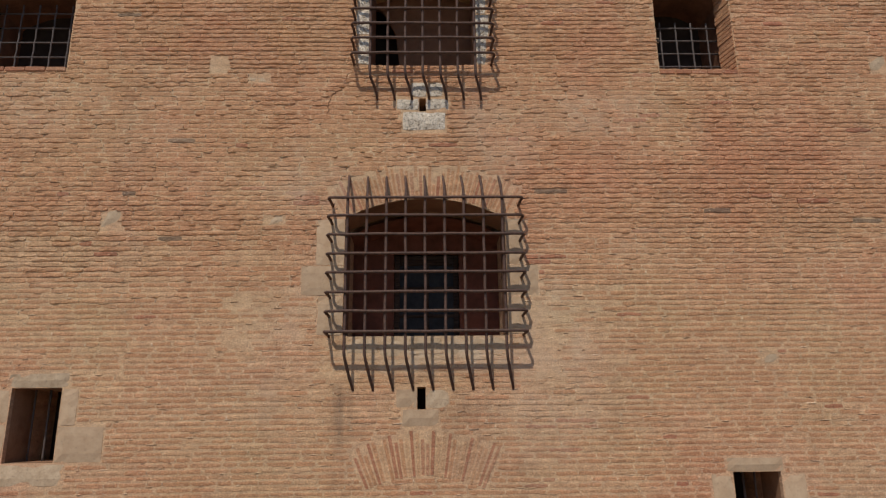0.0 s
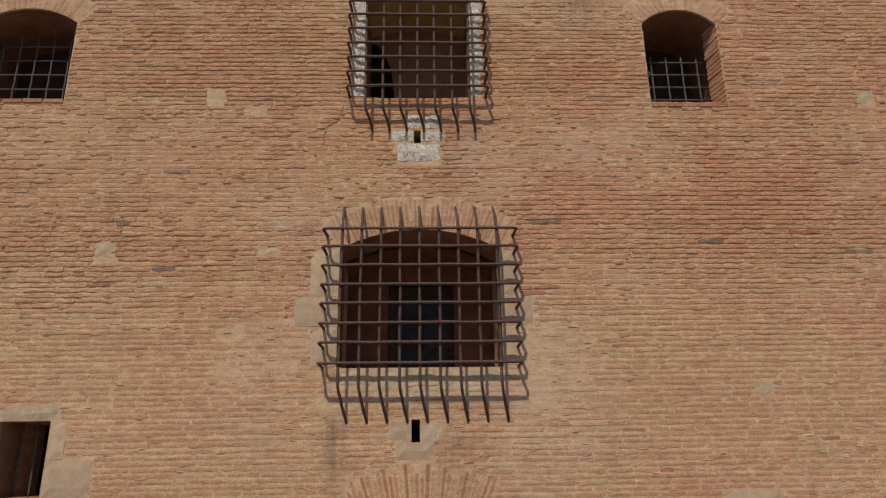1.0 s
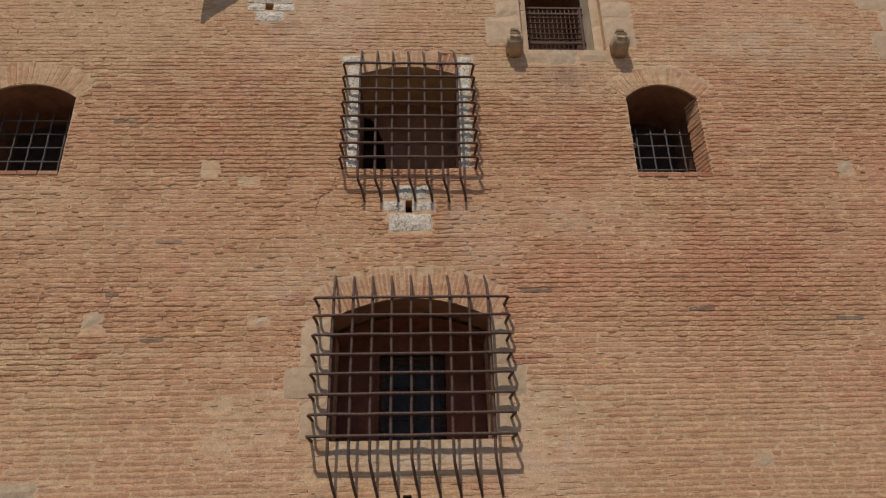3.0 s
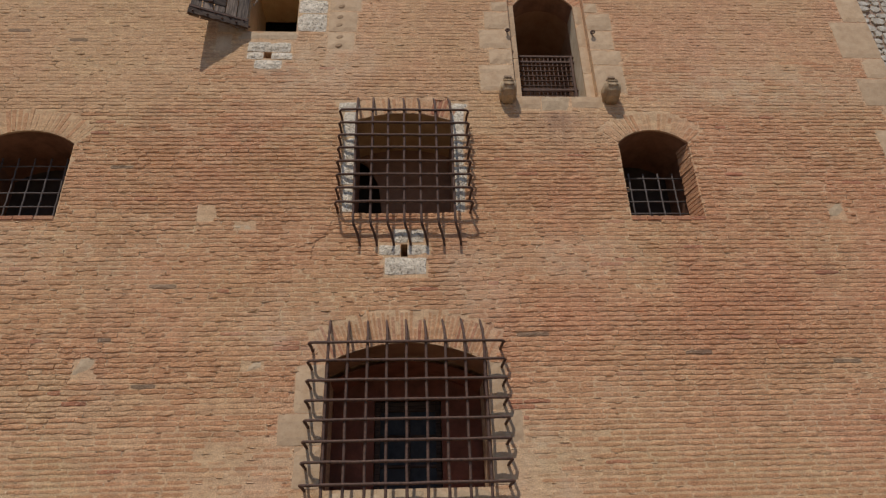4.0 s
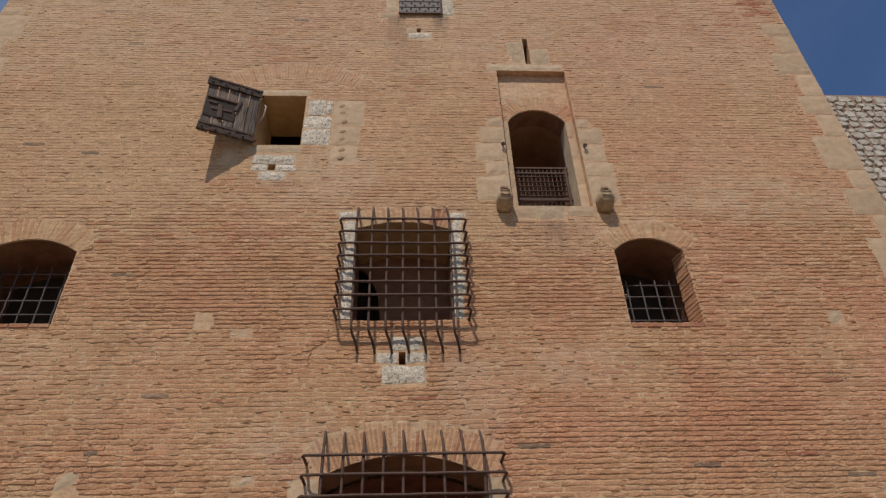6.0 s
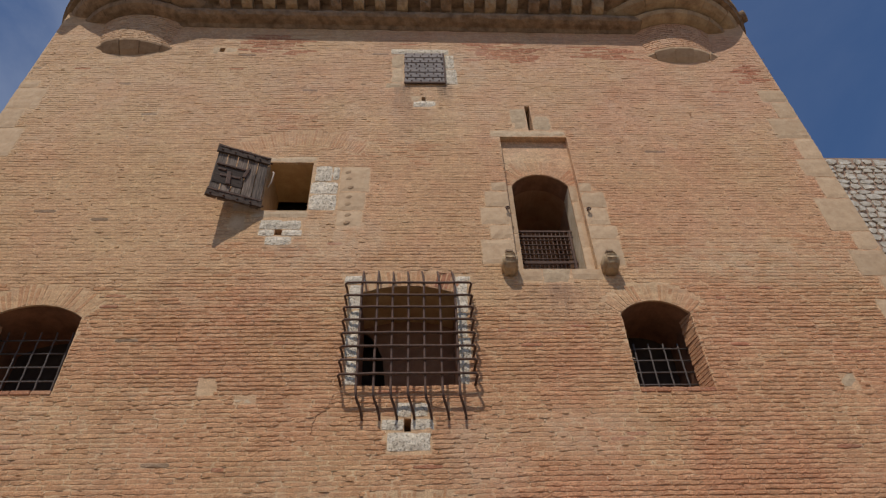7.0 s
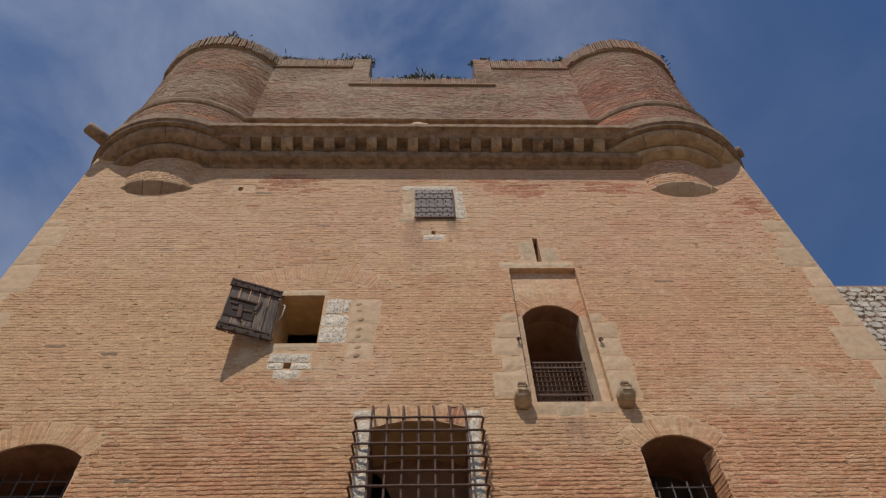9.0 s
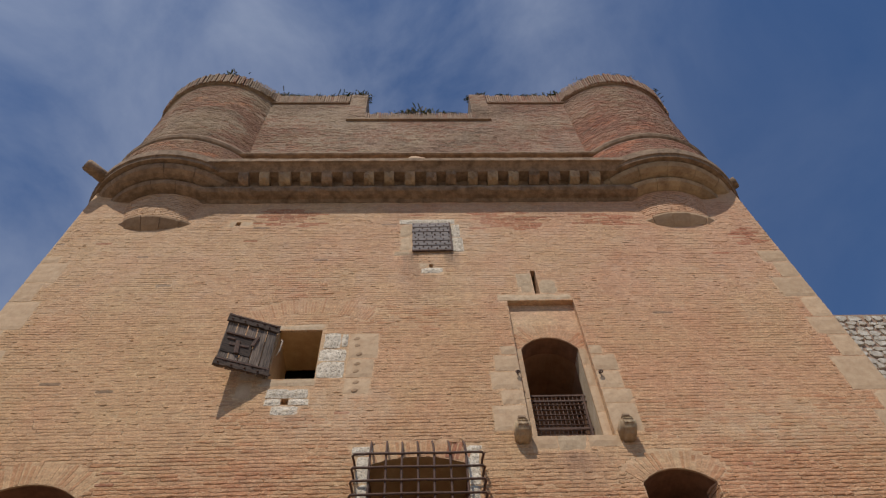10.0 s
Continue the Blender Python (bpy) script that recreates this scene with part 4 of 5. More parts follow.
# ---- doorway railing, hooks and brackets ----
rail = tagged(new("door_railing"), "dark iron railing with mesh infill across the doorway", "railing")
for z in (9.60, 9.48, 8.88):
    bm = bmesh.new()
    box(bm, 1.80, 0.46, z - 0.02, 2.83, 0.50, z + 0.02, 0.004)
    part("rail", bm_mesh("rail", bm, IRON), rail)
for x in (1.83, 2.78):
    bm = bmesh.new()
    box(bm, x - 0.02, 0.455, 8.34, x + 0.02, 0.505, 9.62, 0.004)
    part("post", bm_mesh("post", bm, IRON), rail)
for k in range(13):
    bar("mesh_wire", [(1.88 + 0.0725 * k, 0.48, 8.34), (1.88 + 0.0725 * k, 0.48, 9.58)], 0.009, rail, IRON, 5)
for k in range(10):
    bar("mesh_wire", [(1.82, 0.472, 8.42 + 0.108 * k), (2.79, 0.472, 8.42 + 0.108 * k)], 0.012, rail, IRON, 5)

for x, z in ((1.63, 9.68), (3.03, 9.66)):
    hook = tagged(new("iron_hook"), "small rusted iron ring bolt beside the doorway", "hook", "hooks beside the doorway")
    bar("pin", [(x, 0.06, z), (x, -0.07, z)], 0.016, hook)
    bar("ring", [(x + 0.03 * math.cos(t_), -0.075, z - 0.03 + 0.03 * math.sin(t_)) for t_ in np.linspace(1.6, 1.6 + 6.2, 12)], 0.013, hook, IRON, 6)

for x, w in ((1.535, 0.12), (3.14, 0.12)):
    bm = bmesh.new()
    prof = [(0.06, 8.49), (-0.22, 8.50), (-0.27, 8.46), (-0.285, 8.39), (-0.27, 8.31), (-0.21, 8.24), (-0.12, 8.20), (0.06, 8.18)]
    ends = [[bm.verts.new((x + s * w * (1 if 0 < i < 7 else 0.98), y, z)) for i, (y, z) in enumerate(prof)] for s in (-1, 1)]
    bm.faces.new(ends[0])
    bm.faces.new(ends[1][::-1])
    for i in range(len(prof)):
        j = (i + 1) % len(prof)
        bm.faces.new((ends[0][i], ends[1][i], ends[1][j], ends[0][j]))
    bmesh.ops.bevel(bm, geom=bm.edges[:], offset=0.045, segments=3, affect="EDGES")
    br = tagged(new("stone_bracket", bm_mesh("stone_bracket", bm, STONE_CORNICE, smooth=True)), "rounded tan stone bracket jutting from the wall below the doorway", "bracket", "brackets below the doorway")
    bm = bmesh.new()
    box(bm, x - w * 0.5, -0.24, 8.492, x + w * 0.5, -0.12, 8.56, 0.018)
    part("cap", bm_mesh("cap", bm, STONE_DARK), br, "dark weathered cap")

# ---- shutters ----
shutter = tagged(new("window_shutter"), "old weathered plank shutter hanging open and askew on its hinges", "shutter")
SW, SH = 0.87, 1.25
for k in range(5):
    w = SW / 5
    bm = bmesh.new()
    box(bm, k * w + 0.010, 0.0, 0.012 * ((k * 7) % 3), (k + 1) * w - 0.009, 0.035, SH - 0.014 * ((k * 5) % 3))
    part("board", bm_mesh("board", worn(bm, 0.004, k, 7), WOOD_OLD), shutter)
for za, zb in ((0.0, 0.17), (SH - 0.17, SH)):
    bm = bmesh.new()
    box(bm, -0.01, 0.036, za, SW + 0.02, 0.075, zb)
    batten = part("batten", bm_mesh("batten", worn(bm, 0.012, int(za * 10) + 3, 11), WOOD_DARK), shutter)
    bm = bmesh.new()
    box(bm, -0.005, 0.076, zb - 0.05, SW + 0.01, 0.084, zb - 0.012, 0.003)
    part("iron_strap", bm_mesh("iron_strap", bm, IRON), shutter)
    for k in range(8):
        bm = bmesh.new()
        bmesh.ops.create_cone(bm, cap_ends=True, segments=6, radius1=0.022, radius2=0.009, depth=0.024, matrix=pose(0.06 + k * 0.108, 0.085, (za + zb) / 2 + 0.035 * (-1) ** k, -90))
        part("nail", bm_mesh("nail", bm, IRON), batten)
bm = bmesh.new()
box(bm, 0.33, 0.036, 0.765, 0.84, 0.070, 0.81, 0.006)
box(bm, 0.49, 0.036, 0.40, 0.57, 0.078, 0.72, 0.014, pose(0.03, 0, -0.03, 0, 4, 0))
box(bm, 0.60, 0.036, 0.44, 0.66, 0.070, 0.72, 0.012, pose(-0.16, 0, 0.03, 0, -12, 0))
box(bm, 0.40, 0.036, 0.53, 0.74, 0.062, 0.60, 0.012, pose(-0.05, 0, 0.05, 0, 6, 0))
box(bm, 0.66, 0.036, 0.64, 0.80, 0.066, 0.70, 0.012)
part("latch", bm_mesh("latch", bm, IRON), shutter, "rusted iron latch plate")
for z in (0.08, SH - 0.08):
    bar("hinge", [(-0.06, 0.02, z), (0.0, 0.0, z), (0.05, -0.04, z)], 0.016, shutter)
bm = bmesh.new()
box(bm, 0.36, 0.036, 0.34, 0.85, 0.046, 0.76, 0.004)
part("lock_board", bm_mesh("lock_board", worn(bm, 0.004, 12, 4), WOOD_DARK), shutter, "dark patch board behind the latch")
# board's own x runs from the hinge to its free edge
out_way = Vector((-0.77, -0.37, 0.0)).normalized()
up_way = Vector((0.0, 0.0, 1.0))
face = up_way.cross(out_way).normalized()
m = Matrix((out_way, face, up_way)).transposed().to_4x4()
m.translation = (-2.57, -0.05, 9.595)
shutter.matrix_world = m
for ob in shutter.children_recursive:
    for v in ob.data.vertices:
        v.co.z -= 0.09 * v.co.x  # racked out of square
bar("hinge_stay", [(-2.50, 0.10, 10.55), (-2.47, -0.03, 10.56), (-2.44, -0.06, 10.50), (-2.45, -0.06, 10.25), (-2.50, -0.04, 10.16)], 0.014, win7, IRON_PALE)

shut2 = tagged(new("window_shutter"), "closed grey plank shutter studded with iron nails", "shutter")
for k in range(6):
    z = 13.36 + 0.183 * k
    bm = bmesh.new()
    box(bm, -0.17 + 0.008 * (k % 2), -0.045 - 0.006 * (k % 3), z + 0.010, 0.685 - 0.006 * (k % 3), 0.03, z + 0.174, 0.006)
    plank = part("plank", bm_mesh("plank", bm, WOOD_GREY), shut2)
    for i in range(9):
        bm = bmesh.new()
        bmesh.ops.create_cone(bm, cap_ends=True, segments=6, radius1=0.02, radius2=0.008, depth=0.03, matrix=pose(-0.11 + 0.092 * i + 0.02 * math.sin(i * 3 + k), -0.062, z + (0.05 if i % 2 else 0.125), 90))
        part("nail", bm_mesh("nail", bm, IRON), plank)
bm = bmesh.new()
box(bm, -0.18, -0.062, 13.33, 0.70, -0.04, 13.38, 0.006, pose(0, 0, 0))
box(bm, 0.665, -0.066, 13.36, 0.70, -0.03, 14.46, 0.006)
part("iron_strap", bm_mesh("iron_strap", bm, IRON), shut2)
shut2.matrix_world = Matrix.Translation((0.26, 0, 13.9)) @ pose(0, 0, 0, 0, -1.0, 0) @ Matrix.Translation((-0.26, 0, -13.9))

# ---- the stones and arch rings in the wall ----
KIND = {"tan": (STONE, 0.012, 0.006), "grey": (STONE_WHITE, 0.012, 0.010), "white": (STONE_WHITE, 0.016, 0.009)}
LIME = stone_material("greyed_limestone", (0.555, 0.415, 0.28), (0.42, 0.295, 0.185), 0.15, 0.01, 9.0)
KIND["grey"] = (LIME, 0.008, 0.009)
KIND["dull"] = (LIME, 0.004, 0.014)
for k, (x0, z0, x1, z1, kind) in enumerate(STONES):
    mat, proud, rough = KIND[kind]
    v, f = rough_block(x0 + 0.004, z0 + 0.004, x1 - 0.004, z1 - 0.004, proud, 0.06, rough, k)
    part("stone", mesh_of("stone", v, f, mat), wall_front)
for k, (key, a) in enumerate(ARCHES.items()):
    voussoirs(a, wall_front, 40 + k, 0.036 if key in ("blind", "lower", "relief") else 0.055, BRICK_TAN if key in ("relief", "left", "right", "upper", "blind") else BRICK, {"blind": 0.5, "lower": 0.62, "upper": 0.85}.get(key, 0.97))
# a crack that runs through the joints beside the upper window
for line in ([(-1.05, 6.12), (-1.10, 5.98), (-1.13, 5.90), (-1.25, 5.83), (-1.27, 5.74), (-1.30, 5.68), (-1.29, 5.60), (-1.32, 5.53)],):
    rg = random.Random(17)
    fine = []
    for (xa, za), (xb, zb) in zip(line, line[1:]):
        for k in range(4):
            fine.append((xa + (xb - xa) * k / 4 + rg.uniform(-0.012, 0.012), za + (zb - za) * k / 4 + rg.uniform(-0.008, 0.008), rg.uniform(0.001, 0.003)))
    verts = [(x + q * w, -0.0105, z) for x, z, w in fine for q in (-1, 1)] + [(x, 0.02, z) for x, z, w in fine]
    n = len(fine)
    faces = []
    for k in range(n - 1):
        faces += [(2 * k, 2 * k + 1, 2 * k + 3, 2 * k + 2), (2 * k + 1, 2 * n + k, 2 * n + k + 1, 2 * k + 3), (2 * k, 2 * k + 2, 2 * n + k + 1, 2 * n + k)]
    part("crack", mesh_of("crack", verts, faces, PLASTER_DIM), wall_front)
# putlog sockets in the three dressed stones
for x, z in ((-1.14, 10.60), (-1.12, 10.42), (-1.07, 10.2), (-1.09, 9.96), (-1.1, 9.78), (-1.08, 9.52), (-1.09, 9.34)):
    bm = bmesh.new()
    bmesh.ops.create_cone(bm, cap_ends=True, segments=12, radius1=0.042, radius2=0.036, depth=0.006, matrix=pose(x, -0.0145, z, 90, 0, 0) @ pose(0, 0, 0, 0, 0, 25) @ Matrix.Diagonal((1.35, 0.85, 1, 1)))
    part("filled_socket", bm_mesh("filled_socket", bm, LIME_BROWN), wall_front)

# ---- cornice ----
LIP_Y, LIP_Z0, LIP_Z1 = -0.685, 16.02, 16.40
TUR_X, TUR_Y = 6.03, 1.42


def extrude_profile(prof, x0, x1, nseg, jitter, seed):
    """A moulding: a profile of (y, z) drawn along x, slightly uneven."""
    rp = random.Random(seed)
    verts, faces, n = [], [], len(prof)
    for i in range(nseg + 1):
        x = x0 + (x1 - x0) * i / nseg
        for y, z in prof:
            verts.append((x, y + rp.uniform(-jitter, jitter), z + rp.uniform(-jitter, jitter)))
    for i in range(nseg):
        for k in range(n):
            l = (k + 1) % n
            faces.append((i * n + k, i * n + l, (i + 1) * n + l, (i + 1) * n + k))
    faces += [tuple(range(n))[::-1], tuple(nseg * n + k for k in range(n))]
    return verts, faces


cornice = tagged(new("cornice"), "weathered stone cornice on a row of corbel blocks", "cornice", "", "structure")
XC = 4.9
v, f = extrude_profile([(0.3, 16.0), (-0.56, 16.0), (-0.60, 16.05), (-0.66, 16.10), (-0.73, 16.14), (-0.785, 16.15), (-0.79, 16.27), (-0.70, 16.32), (0.3, 16.40)], -5.16, 5.16, 70, 0.006, 1)
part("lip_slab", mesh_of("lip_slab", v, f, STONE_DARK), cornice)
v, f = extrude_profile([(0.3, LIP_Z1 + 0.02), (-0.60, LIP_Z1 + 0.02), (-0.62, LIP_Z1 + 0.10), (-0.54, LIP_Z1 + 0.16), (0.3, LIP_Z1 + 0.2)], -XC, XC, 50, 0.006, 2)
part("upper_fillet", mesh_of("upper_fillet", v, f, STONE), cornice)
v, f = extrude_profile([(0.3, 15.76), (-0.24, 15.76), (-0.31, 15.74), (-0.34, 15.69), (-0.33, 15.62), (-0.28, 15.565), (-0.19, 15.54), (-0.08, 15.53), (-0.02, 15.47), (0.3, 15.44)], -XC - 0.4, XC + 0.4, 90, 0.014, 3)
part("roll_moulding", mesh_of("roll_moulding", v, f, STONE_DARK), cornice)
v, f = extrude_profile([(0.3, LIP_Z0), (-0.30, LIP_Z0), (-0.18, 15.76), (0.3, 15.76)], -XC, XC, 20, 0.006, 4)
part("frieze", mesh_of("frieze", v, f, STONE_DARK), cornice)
rc = random.Random(8)
for k in range(20):
    x = -4.72 + 0.5 * k + rc.uniform(-0.015, 0.015)
    if abs(x) > 4.35:
        continue
    w = 0.125 + rc.uniform(-0.012, 0.012)
    bulge = 0.06 if k in (11, 15) else 0.0
    prof = [(-0.1, 16.03), (-0.55, 16.03), (-0.57, 15.98), (-0.55 - bulge, 15.91), (-0.50 - bulge, 15.83), (-0.43, 15.78), (-0.35, 15.765), (-0.1, 15.75)]
    v, f = extrude_profile(prof, x - w, x + w, 4, 0.02, 60 + k)
    part("corbel_block", mesh_of("corbel_block", v, f, (STONE_DARK, STONE_CORNICE, STONE_CORNICE, STONE_DARK, STONE_CORNICE)[(k * 3) % 5]), cornice)


# ---- corner turrets ----
def ring_blocks(name, cx, prof, count, a0, a1, mat, parent, gap, seed, jitter=0.01, cols=4):
    """A round course of cut stones: a profile of (radius, z) turned about the turret's axis, stone by stone."""
    rr = random.Random(seed)
    n = len(prof)
    for k in range(count):
        b0, b1 = a0 + (a1 - a0) * k / count + gap, a0 + (a1 - a0) * (k + 1) / count - gap
        pr = rr.uniform(-jitter, jitter)
        verts, faces = [], []
        for i in range(cols + 1):
            a = b0 + (b1 - b0) * i / cols
            for r, z in prof:
                q = r + pr + rr.uniform(-0.004, 0.004)
                verts.append((cx + q * math.sin(a), TUR_Y - q * math.cos(a), z))
        for i in range(cols):
            for p in range(n):
                l = (p + 1) % n
                faces.append((i * n + p, i * n + l, (i + 1) * n + l, (i + 1) * n + p))
        faces += [tuple(range(n))[::-1], tuple(cols * n + p for p in range(n))]
        part(name, mesh_of(name, verts, faces, mat), parent)


def lathe(name, cx, prof, mat, parent, segs=72, smooth=False):
    n, verts, faces = len(prof), [], []
    for i in range(segs):
        a = 2 * math.pi * i / segs
        verts += [(cx + r * math.sin(a), TUR_Y - r * math.cos(a), z) for r, z in prof]
    for i in range(segs):
        j = (i + 1) % segs
        faces += [(i * n + k, j * n + k, j * n + k + 1, i * n + k + 1) for k in range(n - 1)]
    return part(name, mesh_of(name, verts, faces, mat, smooth=smooth), parent)


def turret_radius(z):
    return np.interp(z, [14.6, 15.55, 15.6, 16.3, 16.4, 17.3, 17.6, 21.3], [1.60, 1.67, 2.0, 2.0, 2.30, 2.26, 2.21, 2.20])


SHORT = (0.20, 0.24, 0.17, 0.27, 0.12)


def old_tone(x, z):
    """Mixed, greyed brickwork of the top works, with drifts of redder brick."""
    drift = float(vnoise(x * 0.55, z * 1.1, 12)) * 0.65 + float(vnoise(x * 1.7, z * 3.1, 14)) * 0.35
    q = 0.55 * rb.random() + 1.3 * (drift - 0.5) + (0.32 if 16.4 < z < 17.4 else 0.0)
    return 3 if q > 0.85 else (1 if q > 0.3 else 0)


def arc_stuff(z):
    return []


PAR_Y = -0.18
for side in (-1, 1):
    cx = side * TUR_X
    tur = tagged(new("corner_turret"), "round brick corner turret on corbelled stone rings", "turret", "corner turrets")
    lathe("core", cx, [(0.01, 14.25), (1.35, 14.3), (1.55, 14.6), (1.65, 15.55), (1.8, 15.75), (2.1, 16.02), (2.29, 16.4), (2.25, 17.3), (2.20, 17.6), (2.19, 21.38), (0.01, 21.42)], MORTAR_GREY, tur)
    # base stones: left toned brown for its shade, right lighter for front light
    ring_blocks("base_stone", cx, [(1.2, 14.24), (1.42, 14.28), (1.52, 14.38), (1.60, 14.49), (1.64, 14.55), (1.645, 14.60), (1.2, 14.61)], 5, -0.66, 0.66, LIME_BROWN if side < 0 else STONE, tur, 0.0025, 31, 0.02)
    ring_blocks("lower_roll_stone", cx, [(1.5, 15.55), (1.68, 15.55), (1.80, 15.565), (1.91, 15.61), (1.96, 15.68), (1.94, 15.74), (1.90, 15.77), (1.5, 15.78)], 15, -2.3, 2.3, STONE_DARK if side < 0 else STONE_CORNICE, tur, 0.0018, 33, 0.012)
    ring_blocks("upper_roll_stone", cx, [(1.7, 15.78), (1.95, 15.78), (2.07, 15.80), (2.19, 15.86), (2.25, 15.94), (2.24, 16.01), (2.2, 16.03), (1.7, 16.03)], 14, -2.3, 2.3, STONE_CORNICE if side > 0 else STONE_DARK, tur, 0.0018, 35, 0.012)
    lathe("lip_ring", cx, [(1.9, LIP_Z0), (2.35, LIP_Z0), (2.37, LIP_Z0 + 0.08), (2.41, LIP_Z0 + 0.1), (2.415, LIP_Z1 - 0.05), (2.38, LIP_Z1), (2.1, LIP_Z1 + 0.05)], STONE_DARK, tur)
    lathe("string_ring", cx, [(2.0, 17.34), (2.25, 17.34), (2.29, 17.38), (2.32, 17.46), (2.30, 17.54), (2.1, 17.62)], STONE_DARK, tur)
    arc = math.pi * 0.72
    bricks = [b for b in courses(-arc * 2.1, arc * 2.1, 14.62, 15.55, arc_stuff, SHORT)] + courses(-arc * 2.1, arc * 2.1, 16.42, 17.34, arc_stuff, SHORT) + courses(-arc * 2.1, arc * 2.1, 17.6, 21.36, arc_stuff, SHORT)

    def wrap(s, o, z, cx=cx):
        r = turret_radius(z) + o
        th = s / 2.1
        return cx + r * np.sin(th), TUR_Y - r * np.cos(th), z

    me = brick_mesh("brickwork", bricks, wrap, lambda x, z: 2 if z < 15.6 else old_tone(x + side * 9, z), (BRICK_GREY, BRICK_DULL, BRICK_TAN, BRICK_RED), 4, 0.001, 20 + side, 0.6)
    part("brickwork", me, tur, "", "stuff")
    # coping of bricks on edge
    rk = random.Random(70 + side)
    count = 210
    lathe("coping_core", cx, [(2.0, 21.3), (2.25, 21.38), (2.25, 21.90), (1.9, 21.93)], MORTAR_GREY, tur)
    for k in range(count):
        a0, a1 = 2 * math.pi * k / count + 0.0055, 2 * math.pi * (k + 1) / count - 0.0055
        r1, zt = 2.34 + rk.uniform(-0.03, 0.02), 22.03 + rk.uniform(-0.09, 0.04)
        verts, faces, q = [], [], 0
        for a in (a0, a1):
            for r, z in ((1.8, 21.38), (r1 - 0.02, 21.38), (r1, zt - 0.06), (r1 - 0.05, zt), (1.8, zt)):
                verts.append((cx + r * math.sin(a), TUR_Y - r * math.cos(a), z))
        faces += [(q + i, q + (i + 1) % 5, q + 5 + (i + 1) % 5, q + 5 + i) for i in range(5)] + [(q + 4, q + 3, q + 2, q + 1, q), tuple(range(q + 5, q + 10))]
        part("coping_brick", mesh_of("coping_brick", verts, faces, rk.choice((BRICK_GREY, BRICK_DULL, BRICK_BURNT, BRICK_BURNT))), tur)
    # stone water spout on the lip
    a = -0.755 if side < 0 else 0.95
    d = Vector((math.sin(a), -math.cos(a), 0.06))
    p = Vector((cx, TUR_Y, 16.08 if side < 0 else 16.2)) + d * (2.25 if side < 0 else 2.15)
    bm = bmesh.new()
    tube(bm, [p, p + d * 0.35, p + d * (0.58 if side < 0 else 0.36), p + d * (0.64 if side < 0 else 0.38)], [0.17, 0.16, 0.16, 0.13], 10)
    tagged(new("water_spout", bm_mesh("water_spout", bm, STONE_DARK, smooth=True)), "round stone water spout jutting from the turret lip", "spout", "water spouts")

# ---- parapet ----
parapet = tagged(new("parapet"), "greyed brick parapet with a low gap and brick coping", "parapet", "", "structure")
bm = sheet_with_holes([(-5.0, 16.0), (5.0, 16.0), (5.0, 21.32), (2.12, 21.32), (2.12, 19.99), (-2.12, 19.99), (-2.12, 21.32), (-5.0, 21.32)], [], PAR_Y, 0.5, None)
part("parapet_core", bm_mesh("parapet_core", bm, MORTAR_GREY), parapet)
v, f = extrude_profile([(0.0, 17.34), (-0.36, 17.34), (-0.40, 17.37), (-0.40, 17.42), (-0.36, 17.46), (0.0, 17.52)], -4.9, 4.9, 50, 0.006, 6)
part("string_course", mesh_of("string_course", v, f, STONE_DARK), parapet)
bm = bmesh.new()
box(bm, -2.15, PAR_Y - 0.07, 19.98, 2.15, 0.1, 20.05, 0.01)
part("sill_course", bm_mesh("sill_course", bm, BRICK_GREY), parapet)
for x0, x1 in ((-4.6, -2.15), (2.15, 4.6)):
    bm = bmesh.new()
    box(bm, x0, PAR_Y - 0.06, 21.29, x1, 0.4, 21.35, 0.01)
    part("sill_course", bm_mesh("sill_course", bm, BRICK_GREY), parapet)
bricks = courses(-4.9, 4.9, 17.5, 21.3, lambda z: [(-2.12, 2.12)] if z > 19.95 else [], SHORT)
bricks += courses(-4.9, 4.9, 16.58, 17.34, arc_stuff, SHORT)
part("brickwork", brick_mesh("brickwork", bricks, lambda s, o, z: (s, PAR_Y - o, z), old_tone, (BRICK_GREY, BRICK_DULL, BRICK_TAN, BRICK_RED), 4, 0.001, 40, 0.6), parapet, "", "stuff")
for s in (-1, 1):
    xa, xb = sorted((s * 2.12, s * 1.60))
    bm = bmesh.new()
    box(bm, xa, PAR_Y - 0.05, 20.05, xb, 0.7, 21.98, 0.01)
    post = part("gap_pier", bm_mesh("gap_pier", bm, MORTAR_GREY), parapet)
    bricks = courses(xa, xb, 20.06, 21.95, arc_stuff, SHORT)
    part("brickwork", brick_mesh("brickwork", bricks, lambda q, o, z: (q, PAR_Y - 0.05 - o, z), old_tone, (BRICK_GREY, BRICK_DULL, BRICK_TAN, BRICK_RED), 4, 0.001, 44, 0.6), post, "", "stuff")
rk = random.Random(77)
